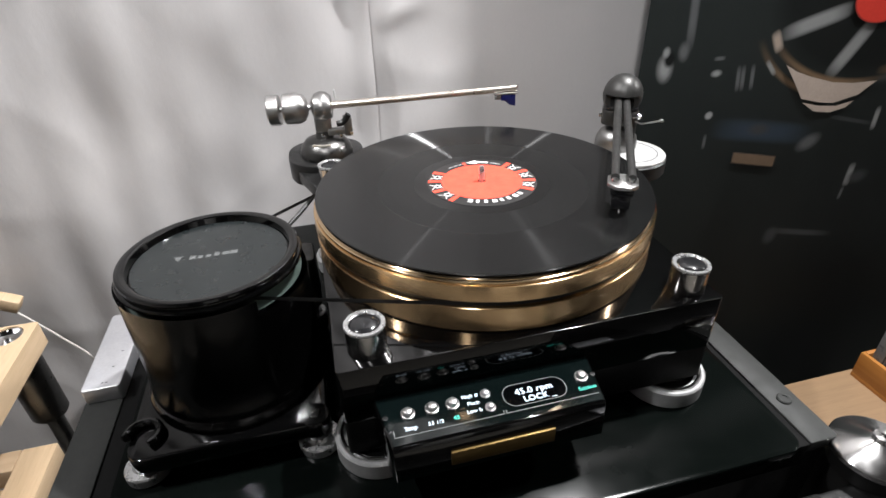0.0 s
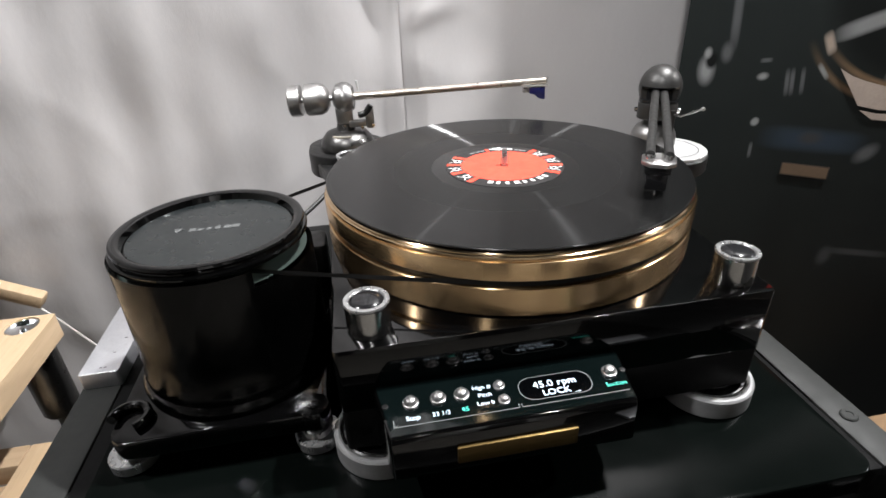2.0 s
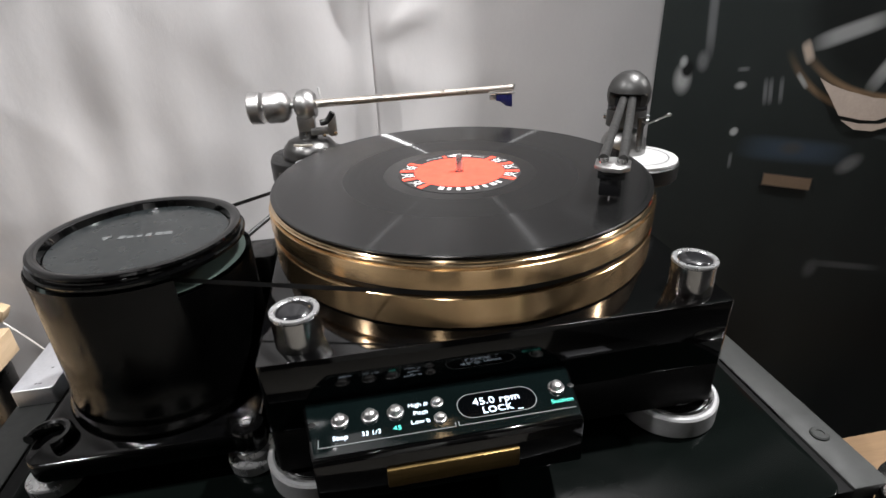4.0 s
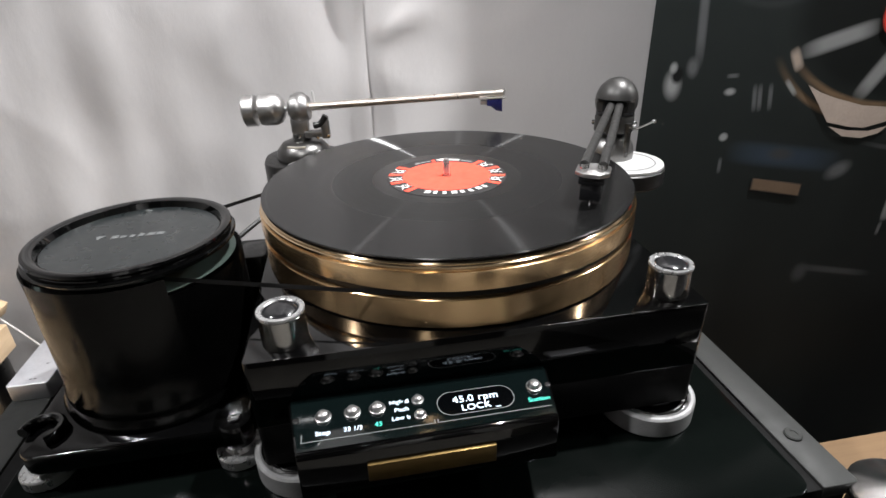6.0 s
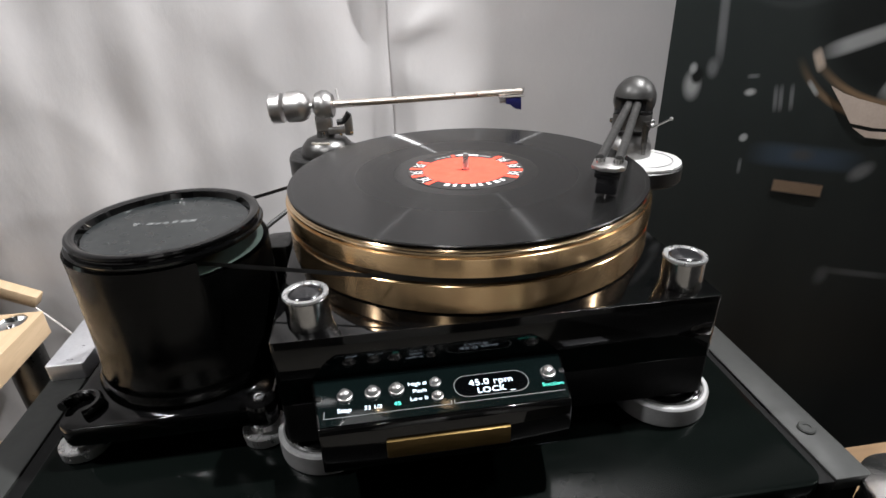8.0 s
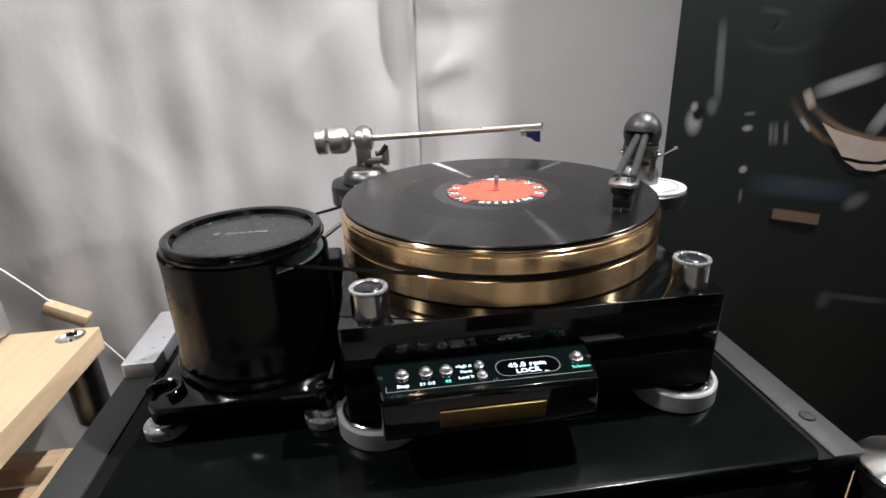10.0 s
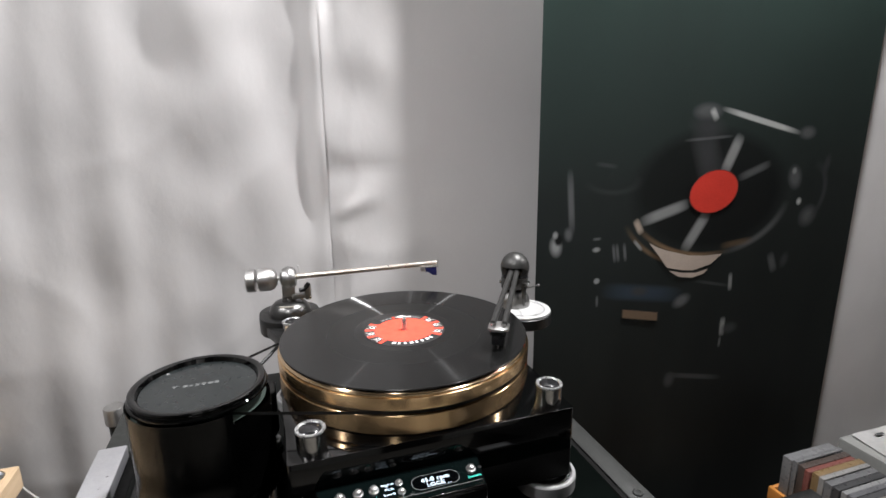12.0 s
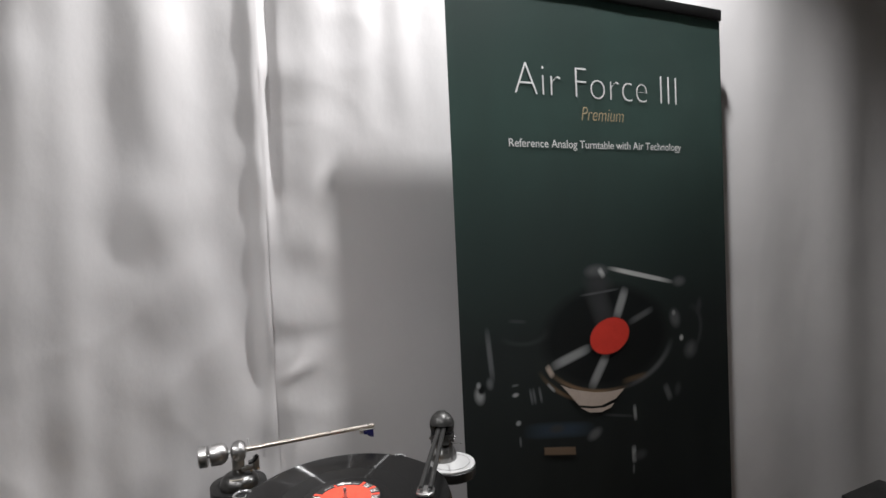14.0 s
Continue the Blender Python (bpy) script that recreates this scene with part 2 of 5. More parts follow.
def banner_cloth():
    """Printed cloth: dark green upper field that runs to black below, greener along the middle."""
    m = bpy.data.materials.new("printed_banner_cloth")
    m.use_nodes = True
    nt = m.node_tree
    p = nt.nodes["Principled BSDF"]
    tc = nt.nodes.new("ShaderNodeTexCoord")
    sep = nt.nodes.new("ShaderNodeSeparateXYZ")
    nt.links.new(tc.outputs["Object"], sep.inputs[0])
    up = ramp(nt, sep.outputs["Z"], 0, 1, 1.18, 1.7)
    low = ramp(nt, sep.outputs["Z"], 0, 1, 0.6, 1.15)
    c = mix(nt, up, mix(nt, low, (0.0085, 0.0098, 0.0098), (0.029, 0.035, 0.034)), (0.056, 0.099, 0.086))
    top = ramp(nt, sep.outputs["Z"], 0, 1, 1.75, 2.1)
    c = mix(nt, top, c, (0.034, 0.055, 0.049))
    c = mix(nt, ramp(nt, noise_of(nt, 5, 3, (1, 1, 0.3)), 0, 0.35), c, (0.04, 0.048, 0.045))
    # the printed turntable: soft strokes, spots and rims
    place = nt.nodes.new("ShaderNodeNewGeometry").outputs["Position"]

    def span(cx, cz, ax, bz, tilt):
        mp = nt.nodes.new("ShaderNodeMapping")
        mp.vector_type = "TEXTURE"
        mp.inputs["Location"].default_value = (cx, 0.287, cz + 0.0075)
        mp.inputs["Rotation"].default_value = (0, -radians(tilt), 0)
        mp.inputs["Scale"].default_value = (ax, 50, bz)
        nt.links.new(place, mp.inputs["Vector"])
        ln = nt.nodes.new("ShaderNodeVectorMath")
        ln.operation = "LENGTH"
        nt.links.new(mp.outputs[0], ln.inputs[0])
        return ln.outputs["Value"]

    def squared(cx, cz, ax, bz, tilt):
        """Like span, but with blunt corners."""
        ln = span(cx, cz, ax, bz, tilt).node
        mp = ln.inputs[0].links[0].from_node
        sq = nt.nodes.new("ShaderNodeVectorMath")
        sq.operation = "MULTIPLY"
        for k in (0, 1):
            nt.links.new(mp.outputs[0], sq.inputs[k])
        nt.links.new(sq.outputs[0], ln.inputs[0])
        return ln.outputs["Value"]

    def calc(op, u, v):
        q = nt.nodes.new("ShaderNodeMath")
        q.operation = op
        for sock, val in zip(q.inputs, (u, v)):
            if isinstance(val, (int, float)):
                sock.default_value = val
            else:
                nt.links.new(val, sock)
        return q.outputs[0]

    def spot(c, cx, cz, ax, bz, tilt, colour, core=0.35, most=1.0):
        return mix(nt, ramp(nt, span(cx, cz, ax, bz, tilt), most, 0, core, 1.0), c, colour)

    def stroke(c, x0, z0, x1, z1, w, colour, core=0.3, most=1.0):
        half = 0.5 * math.hypot(x1 - x0, z1 - z0) + 0.5 * w
        d = squared((x0 + x1) / 2, (z0 + z1) / 2, half * 1.08, w * 0.8, math.degrees(math.atan2(z1 - z0, x1 - x0)))
        return mix(nt, ramp(nt, d, most, 0, core * core, 1.0), c, colour)

    def rim(c, cx, cz, ax, bz, tilt, w, lit, colour, most=1.0):
        """An elliptic line, kept where the oval 'lit' lies over it."""
        d = calc("ABSOLUTE", calc("SUBTRACT", span(cx, cz, ax, bz, tilt), 1.0), 0)
        return mix(nt, calc("MULTIPLY", ramp(nt, d, most, 0, 0.2 * w, w), ramp(nt, span(*lit), 1, 0, 0.3, 1.0)), c, colour)

    white, silver, grey, dim = (0.7, 0.71, 0.7), (0.4, 0.41, 0.41), (0.16, 0.165, 0.17), (0.07, 0.073, 0.076)
    gold, cream, blue, ink_black = (0.3, 0.2, 0.12), (0.6, 0.5, 0.42), (0.05, 0.07, 0.095), (0.012, 0.013, 0.013)
    # record with its sheen, rim and platter edge
    c = spot(c, 0.775, 1.165, 0.225, 0.145, -4, ink_black, 0.8, 0.8)
    c = stroke(c, 0.735, 1.285, 0.768, 1.2, 0.05, dim, 0.1)
    c = stroke(c, 0.832, 1.276, 0.804, 1.214, 0.021, silver, 0.45)
    c = stroke(c, 0.925, 1.218, 0.85, 1.193, 0.014, grey)
    c = stroke(c, 0.705, 1.141, 0.6, 1.113, 0.019, silver, 0.4)
    c = stroke(c, 0.761, 1.112, 0.716, 1.045, 0.021, silver, 0.4)
    c = rim(c, 0.775, 1.165, 0.222, 0.142, -4, 0.05, (0.7, 1.04, 0.16, 0.05, -15), gold, 0.9)
    c = rim(c, 0.775, 1.165, 0.225, 0.143, -4, 0.07, (0.92, 1.06, 0.12, 0.05, 30), grey)
    c = rim(c, 0.775, 1.16, 0.24, 0.165, -4, 0.04, (0.65, 1.03, 0.14, 0.06, -25), gold, 0.7)
    c = stroke(c, 0.579, 1.112, 0.592, 1.09, 0.012, cream)
    c = stroke(c, 0.578, 1.07, 0.597, 1.05, 0.006, silver)
    c = stroke(c, 0.82, 1.038, 0.9, 1.045, 0.012, gold, 0.2, 0.5)
    # tonearm over the record
    c = spot(c, 0.74, 1.336, 0.045, 0.022, 0, grey, 0.4)
    c = stroke(c, 0.752, 1.338, 0.762, 1.322, 0.012, white)
    c = stroke(c, 0.787, 1.34, 1.0, 1.288, 0.0095, white, 0.55)
    c = spot(c, 1.032, 1.286, 0.03, 0.018, 0, grey)
    c = stroke(c, 0.69, 1.278, 0.81, 1.284, 0.005, grey)
    c = spot(c, 0.745, 1.305, 0.06, 0.03, -10, dim, 0.2)
    # motor and its tower
    c = stroke(c, 0.414, 1.222, 0.424, 1.105, 0.011, grey, 0.35)
    c = spot(c, 0.388, 1.075, 0.017, 0.026, 10, silver, 0.3)
    c = spot(c, 0.394, 1.088, 0.012, 0.014, 0, ink_black, 0.5)
    c = spot(c, 0.386, 1.099, 0.008, 0.01, 0, silver)
    c = spot(c, 0.416, 1.098, 0.012, 0.018, 10, grey)
    c = stroke(c, 0.475, 1.238, 0.52, 1.231, 0.007, dim)
    c = rim(c, 0.51, 1.21, 0.07, 0.032, -8, 0.25, (0.52, 1.19, 0.08, 0.03, 0), dim, 0.6)
    c = spot(c, 0.484, 1.06, 0.012, 0.007, 0, silver)
    c = stroke(c, 0.476, 1.083, 0.492, 1.083, 0.005, grey)
    for x in (0.525, 0.534, 0.552):
        c = stroke(c, x, 1.066, x + 0.006, 1.03, 0.006, grey)
    c = spot(c, 0.489, 0.991, 0.009, 0.008, 0, silver, 0.5)
    c = stroke(c, 0.492, 0.956, 0.493, 0.934, 0.005, grey)
    # control panel and the rack edge
    c = stroke(c, 0.52, 0.965, 0.7, 0.935, 0.028, blue, 0.3)
    c = spot(c, 0.6, 0.955, 0.03, 0.014, -8, dim)
    c = spot(c, 0.718, 0.918, 0.03, 0.018, 20, grey)
    c = stroke(c, 0.75, 0.962, 0.855, 0.938, 0.006, dim)
    c = stroke(c, 0.854, 0.966, 0.857, 0.93, 0.009, silver)
    c = stroke(c, 0.847, 0.855, 0.848, 0.818, 0.012, silver)
    c = spot(c, 0.87, 0.83, 0.03, 0.018, 0, dim)
    c = stroke(c, 0.845, 0.808, 0.844, 0.786, 0.006, grey)
    c = stroke(c, 0.7, 0.735, 0.855, 0.702, 0.01, dim)
    c = spot(c, 0.705, 0.722, 0.02, 0.024, 0, dim)
    # second tonearm base
    c = spot(c, 1.012, 1.185, 0.024, 0.034, 20, grey)
    c = spot(c, 1.008, 1.2, 0.009, 0.01, 0, silver)
    c = spot(c, 1.07, 1.09, 0.034, 0.03, 30, grey, 0.2)
    c = spot(c, 1.035, 1.127, 0.01, 0.011, 0, white)
    c = rim(c, 1.06, 1.145, 0.052, 0.07, -15, 0.2, (1.1, 1.15, 0.05, 0.09, 0), dim)
    c = spot(c, 1.108, 1.21, 0.014, 0.03, -10, dim)
    c = stroke(c, 0.97, 1.0, 0.985, 0.965, 0.016, grey)
    c = spot(c, 1.015, 0.985, 0.016, 0.024, -15, dim)
    nt.links.new(c, p.inputs["Base Color"])
    p.inputs["Roughness"].default_value = 0.6
    p.inputs["Specular IOR Level"].default_value = 0.2
    b = nt.nodes.new("ShaderNodeBump")
    b.inputs["Distance"].default_value = 0.0001
    nt.links.new(noise_of(nt, 1300, 2), b.inputs["Height"])
    nt.links.new(b.outputs[0], p.inputs["Normal"])
    return m


BANNER = banner_cloth()


def ink(name, colour):
    return material("ink_" + name, colour, 0.75, second=tuple(c * 0.9 for c in colour), scale=30, spec=0.12, bump=0.0001, bump_scale=1300)


INK_WHITE, INK_SILVER, INK_GREY = ink("white", (0.62, 0.63, 0.62)), ink("silver", (0.1, 0.103, 0.103)), ink("grey", (0.055, 0.055, 0.056))
INK_RED, INK_GOLD = ink("red", (0.6, 0.045, 0.03)), ink("gold", (0.13, 0.09, 0.06))
INK_CREAM, INK_TEXTGOLD = ink("cream", (0.42, 0.35, 0.3)), ink("text_gold", (0.4, 0.33, 0.2))

# ---- building helpers ----
PLACE = {}


def thing(name, at, label, category, group="", kind=""):
    ob = new(name)
    ob.empty_display_size = 0.02
    ob.location = at
    PLACE[ob] = Matrix.Translation(at)
    return tagged(ob, label, category, group, kind)


def to_mesh(name, bm, sharp=0.6):
    for f in bm.faces:
        f.smooth = True
    bm.normal_update()
    for e in bm.edges:
        if len(e.link_faces) == 2 and e.calc_face_angle(0.0) > sharp:
            e.smooth = False
    me = bpy.data.meshes.new(name)
    bm.to_mesh(me)
    bm.free()
    return me


def part(name, bm, mat, parent=None, label="", m=None):
    """Links a bmesh (or a shared mesh) as one mesh object under a thing or a part; m is its place in the world."""
    me = bm if isinstance(bm, bpy.types.Mesh) else to_mesh(name, bm)
    if not me.materials:
        me.materials.append(mat)
    ob = new(name, me)
    m = m or Matrix.Identity(4)
    if parent:
        ob.parent = parent
        ob.matrix_parent_inverse = PLACE[parent].inverted()
    ob.matrix_basis = m
    PLACE[ob] = m
    if label:
        tagged(ob, label)
    return ob


def lathe(profile, seg=64, closed=False):
    """A turned body from (radius, height) pairs, bottom to top outside."""
    bm = bmesh.new()
    rings = []
    for r, z in profile:
        if r < 1e-6:
            rings.append([bm.verts.new((0, 0, z))])
        else:
            rings.append([bm.verts.new((r * math.cos(2 * math.pi * i / seg), r * math.sin(2 * math.pi * i / seg), z)) for i in range(seg)])
    pairs = list(zip(rings, rings[1:])) + ([(rings[-1], rings[0])] if closed else [])
    for a, b in pairs:
        for i in range(seg):
            j = (i + 1) % seg
            if len(a) == 1 and len(b) == 1:
                continue
            if len(a) == 1:
                bm.faces.new((a[0], b[j], b[i]))
            elif len(b) == 1:
                bm.faces.new((a[i], a[j], b[0]))
            else:
                bm.faces.new((a[i], a[j], b[j], b[i]))
    bmesh.ops.recalc_face_normals(bm, faces=bm.faces)
    return bm


def bevel(bm, width, seg=2, angle=0.5):
    es = [e for e in bm.edges if len(e.link_faces) == 2 and e.calc_face_angle(0.0) > angle]
    bmesh.ops.bevel(bm, geom=es, offset=width, segments=seg, profile=0.5, affect="EDGES", clamp_overlap=True)
    return bm


def block(x0, x1, y0, y1, z0, z1, r=0.001, seg=2):
    bm = bmesh.new()
    bmesh.ops.create_cube(bm, size=1)
    for v in bm.verts:
        v.co = Vector(((x0 + x1) / 2 + v.co.x * (x1 - x0), (y0 + y1) / 2 + v.co.y * (y1 - y0), (z0 + z1) / 2 + v.co.z * (z1 - z0)))
    return bevel(bm, r, seg) if r else bm


def prism(outline, z0, z1, r=0.0, seg=2):
    """An upright body over a plan outline."""
    bm = bmesh.new()
    low = [bm.verts.new((x, y, z0)) for x, y in outline]
    top = [bm.verts.new((x, y, z1)) for x, y in outline]
    bm.faces.new(top)
    bm.faces.new(low[::-1])
    n = len(outline)
    for i in range(n):
        bm.faces.new((low[i], low[(i + 1) % n], top[(i + 1) % n], top[i]))
    bmesh.ops.recalc_face_normals(bm, faces=bm.faces)
    return bevel(bm, r, seg, 0.7) if r else bm


def round_rect(x0, x1, y0, y1, r, n=8):
    out = []
    for cx, cy, a0 in ((x1 - r, y1 - r, 0), (x0 + r, y1 - r, 90), (x0 + r, y0 + r, 180), (x1 - r, y0 + r, 270)):
        for i in range(n + 1):
            a = radians(a0 + 90 * i / n)
            out.append((cx + r * math.cos(a), cy + r * math.sin(a)))
    return out


def tube(points, radius, seg=12, radius_end=None):
    """A round rod along a line of points, with closed ends."""
    bm = bmesh.new()
    pts = [Vector(p) for p in points]
    rings = []
    side = None
    for i, p in enumerate(pts):
        d = (pts[min(i + 1, len(pts) - 1)] - pts[max(i - 1, 0)]).normalized()
        if side is None:
            side = d.orthogonal().normalized()
        side = (side - d * side.dot(d)).normalized()
        up = d.cross(side)
        r = radius if radius_end is None else radius + (radius_end - radius) * i / (len(pts) - 1)
        rings.append([bm.verts.new(p + (side * math.cos(2 * math.pi * k / seg) + up * math.sin(2 * math.pi * k / seg)) * r) for k in range(seg)])
    for a, b in zip(rings, rings[1:]):
        for k in range(seg):
            bm.faces.new((a[k], a[(k + 1) % seg], b[(k + 1) % seg], b[k]))
    bm.faces.new(rings[0][::-1])
    bm.faces.new(rings[-1])
    bmesh.ops.recalc_face_normals(bm, faces=bm.faces)
    return bm


def curve_points(points, n=10):
    """A smooth line through the points."""
    p = [Vector(points[0])] + [Vector(q) for q in points] + [Vector(points[-1])]
    out = []
    for i in range(1, len(p) - 2):
        for k in range(n):
            t = k / n
            a, b, c, d = p[i - 1], p[i], p[i + 1], p[i + 2]
            out.append(0.5 * ((2 * b) + (c - a) * t + (2 * a - 5 * b + 4 * c - d) * t * t + (3 * b - a - 3 * c + d) * t ** 3))
    out.append(p[-2])
    return out


def transform(bm, m):
    bmesh.ops.transform(bm, matrix=m, verts=bm.verts)
    return bm


def join(*parts):
    out = bmesh.new()
    for b in parts:
        me = bpy.data.meshes.new("tmp")
        b.to_mesh(me)
        b.free()
        out.from_mesh(me)
        bpy.data.meshes.remove(me)
    return out


def lettering(body, size, depth=0.0002, align="CENTER", spacing=1.0, thin=0.0):
    """Flat letters of the built-in font as a mesh, baseline along x, facing +z."""
    cu = bpy.data.curves.new("letters", "FONT")
    cu.body, cu.size, cu.extrude, cu.align_x, cu.resolution_u, cu.space_character = body, size, depth, align, 4, spacing
    cu.offset = thin
    ob = bpy.data.objects.new("letters", cu)
    scene.collection.objects.link(ob)
    dg = bpy.context.evaluated_depsgraph_get()
    me = bpy.data.meshes.new_from_object(ob.evaluated_get(dg))
    bpy.data.objects.remove(ob)
    me.materials.clear()
    return me


def flat(outline, thick=0.0004):
    return prism(outline, 0, thick)


def ellipse(cx, cy, a, b, tilt=0, n=48, start=0, end=360):
    t = radians(tilt)
    out = []
    for i in range(n if end - start >= 360 else n + 1):
        w = radians(start + (end - start) * i / n)
        x, y = a * math.cos(w), b * math.sin(w)
        out.append((cx + x * math.cos(t) - y * math.sin(t), cy + x * math.sin(t) + y * math.cos(t)))
    return out


def bar(x0, y0, x1, y1, w0, w1=None):
    """A tapering bar between two points of a plane."""
    w1 = w0 if w1 is None else w1
    d = Vector((x1 - x0, y1 - y0)).normalized()
    n = Vector((-d.y, d.x)) / 2
    return [(x0 + n.x * w0, y0 + n.y * w0), (x0 - n.x * w0, y0 - n.y * w0), (x1 - n.x * w1, y1 - n.y * w1), (x1 + n.x * w1, y1 + n.y * w1)]


def arc_band(r0, r1, a0, a1, n=12):
    return [(r1 * math.cos(radians(a0 + (a1 - a0) * i / n)), r1 * math.sin(radians(a0 + (a1 - a0) * i / n))) for i in range(n + 1)] + \
           [(r0 * math.cos(radians(a1 + (a0 - a1) * i / n)), r0 * math.sin(radians(a1 + (a0 - a1) * i / n))) for i in range(n + 1)]


# ---- the room ----
X0, X1, Y0, Y1 = -2.6, 3.5, -3.2, 0.62


def setting(name, bm, mat, label, category):
    return tagged(part(name, bm, mat), label, category, kind="structure")


# unseen floor, its tone set pale to bounce light into the brass
setting("floor", block(X0, X1, Y0, Y1, -0.1, 0, 0), CARPET, "pale grey carpeted floor", "floor")
setting("ceiling", block(X0, X1, Y0, Y1, CEILING, CEILING + 0.1, 0), CEIL_DARK, "plain dark ceiling", "ceiling")
setting("wall_north", block(X0, X1, Y1, Y1 + 0.1, 0, CEILING, 0), CEIL_PAINT, "plain wall behind the curtains", "wall")
setting("wall_south", block(X0, X1, Y0 - 0.1, Y0, 0, CEILING, 0), CEIL_PAINT, "plain wall", "wall")
setting("wall_west", block(X0 - 0.1, X0, Y0, Y1, 0, CEILING, 0), CEIL_PAINT, "plain wall", "wall")
setting("wall_east", block(X1, X1 + 0.1, Y0, Y1, 0, CEILING, 0), CEIL_PAINT, "plain wall", "wall")


def hanging(x0, x1, nx, nz, shape, thick=0.0015):
    """A hanging cloth from floor to ceiling whose depth follows shape(x, z)."""
    z0, z1 = 0.02, CEILING - 0.02
    bm = bmesh.new()
    rows = []
    for j in range(nz + 1):
        z = z0 + (z1 - z0) * j / nz
        rows.append([bm.verts.new((x0 + (x1 - x0) * i / nx, shape(x0 + (x1 - x0) * i / nx, z), z)) for i in range(nx + 1)])
    for a, b in zip(rows, rows[1:]):
        for i in range(nx):
            bm.faces.new((a[i], a[i + 1], b[i + 1], b[i]))
    bm.normal_update()
    ret = bmesh.ops.solidify(bm, geom=bm.faces[:], thickness=thick)
    bmesh.ops.recalc_face_normals(bm, faces=bm.faces)
    return bm


def gauss(v, s):
    return math.exp(-(v / s) ** 2)


def smooth(v):
    v = min(max(v, 0.0), 1.0)
    return v * v * (3 - 2 * v)


def left_cloth(x, z):
    sway = 0.02 * math.sin(z * 2.1 + 0.6) + 0.025 * noise.noise((x * 1.5, z * 0.8, 3.0))
    u = x + sway
    away = smooth((-0.12 - x) / 0.15)
    y = 0.405
    y += away * (0.0036 + 0.004 * smooth((z - 1.25) / 0.4)) * math.sin(u * 33 + 0.8) * (0.6 + 0.8 * noise.noise((u * 2.0, z * 0.6, 1.0)))
    y += away * 0.0016 * math.sin(u * 71 + 2.0 + 0.9 * math.sin(z * 1.7)) * (0.5 + noise.noise((u * 3.0, z * 0.9, 7.0)))
    y += 0.016 * noise.noise((u * 5.0, z * 1.6, 5.0))
    # drape that falls straight, then swings in under the free edge
    valley = -0.145 + 0.095 * smooth((1.5 - z) / 0.42)
    y += 0.007 * gauss(x - valley, 0.042) - 0.007 * gauss(x - valley + 0.08, 0.06)
    # pinched wrinkles along the free edge
    edge = gauss(x + 0.075, 0.045)
    y += edge * 0.003 * noise.noise((x * 9.0 + z * 4.0, z * 9.0, 2.0)) + 0.003 * noise.noise((x * 11, z * 8, 6.0)) * smooth((x + 0.4) / 0.2)
    y -= 0.013 * gauss(x + 0.052, 0.022)
    y += 0.002 * noise.noise((x * 16.0, z * 2.5, 8.0)) * away
    # soft crumples that run across the folds
    crease = 1 - abs(noise.noise((x * 3.2 + 0.7 * z, z * 5.0 - 1.1 * x, 21.0))) * 2.2
    y -= 0.0016 * max(crease, 0.0) ** 3 * smooth((1.6 - z) / 0.4)
    y += 0.004 * noise.noise((x * 8.0 + z * 4.0, z * 7.0 - x * 3.0, 12.0)) * away
    return y


def right_cloth(x, z):
    y = 0.413 - 0.07 * smooth((x - 0.9) / 0.28)
    near = gauss(x - 0.0, 0.1)
    y += 0.012 * gauss(x + 0.014 - 0.01 * math.sin(z * 3), 0.014) * smooth((z - 1.4) / 0.25)
    y -= 0.008 * gauss(x - 0.06, 0.045) * smooth((z - 1.2) / 0.5)
    y += near * 0.006 * noise.noise((x * 9, z * 9, 4.0))
    s = (z - 1.172) - 0.32 * x
    y -= 0.004 * gauss(s, 0.014) * gauss(x - 0.0, 0.04)
    y += 0.004 * gauss(z - 1.245 - 0.1 * x, 0.03) * near
    far = min(max((x - 1.15) / 0.3, 0), 1)
    y += far * (0.005 * math.sin((x + 0.03 * math.sin(z * 1.8)) * 15 + 1.0) + 0.009 * noise.noise((x * 3.5, z * 0.8, 9.0)))
    crease = 1 - abs(noise.noise((x * 4.0 - 0.9 * z, z * 5.5 + 1.3 * x, 31.0))) * 2.4
    y -= 0.0016 * max(crease, 0.0) ** 3 * smooth((0.32 - x) / 0.15)
    y += 0.004 * noise.noise((x * 2.5, z * 1.5, 11.0)) + 0.003 * math.sin(x * 60) * gauss(x - 0.25, 0.12) * smooth((z - 1.65) / 0.2)
    return y


setting("curtain_1", hanging(-1.3, -0.046, 260, 260, left_cloth), CURTAIN, "pale grey satin curtain hanging in uneven vertical folds", "curtain")
setting("curtain_3", hanging(X0 + 0.05, -1.29, 60, 40, left_cloth), CURTAIN, "pale grey satin curtain hanging in folds", "curtain")
setting("curtain_2", hanging(-0.12, X1 - 0.05, 460, 220, right_cloth), CURTAIN, "pale grey satin curtain, smooth with a few creases", "curtain")

# unseen dark panels added on the far wall to streak the brass reflections
PANEL_DARK = material("dark_reflection_panel", (0.03, 0.028, 0.027), 0.8, scale=8)
for k, (px, w) in enumerate(((-1.7, 1.0), (0.2, 0.6), (1.7, 1.1))):
    setting("reflection_panel_%d" % (k + 1), block(px, px + w, Y0 + 0.003, Y0 + 0.04, 0.0, 2.6, 0.003), PANEL_DARK, "tall plain dark panel, added to streak the brass reflections", "wall panel")

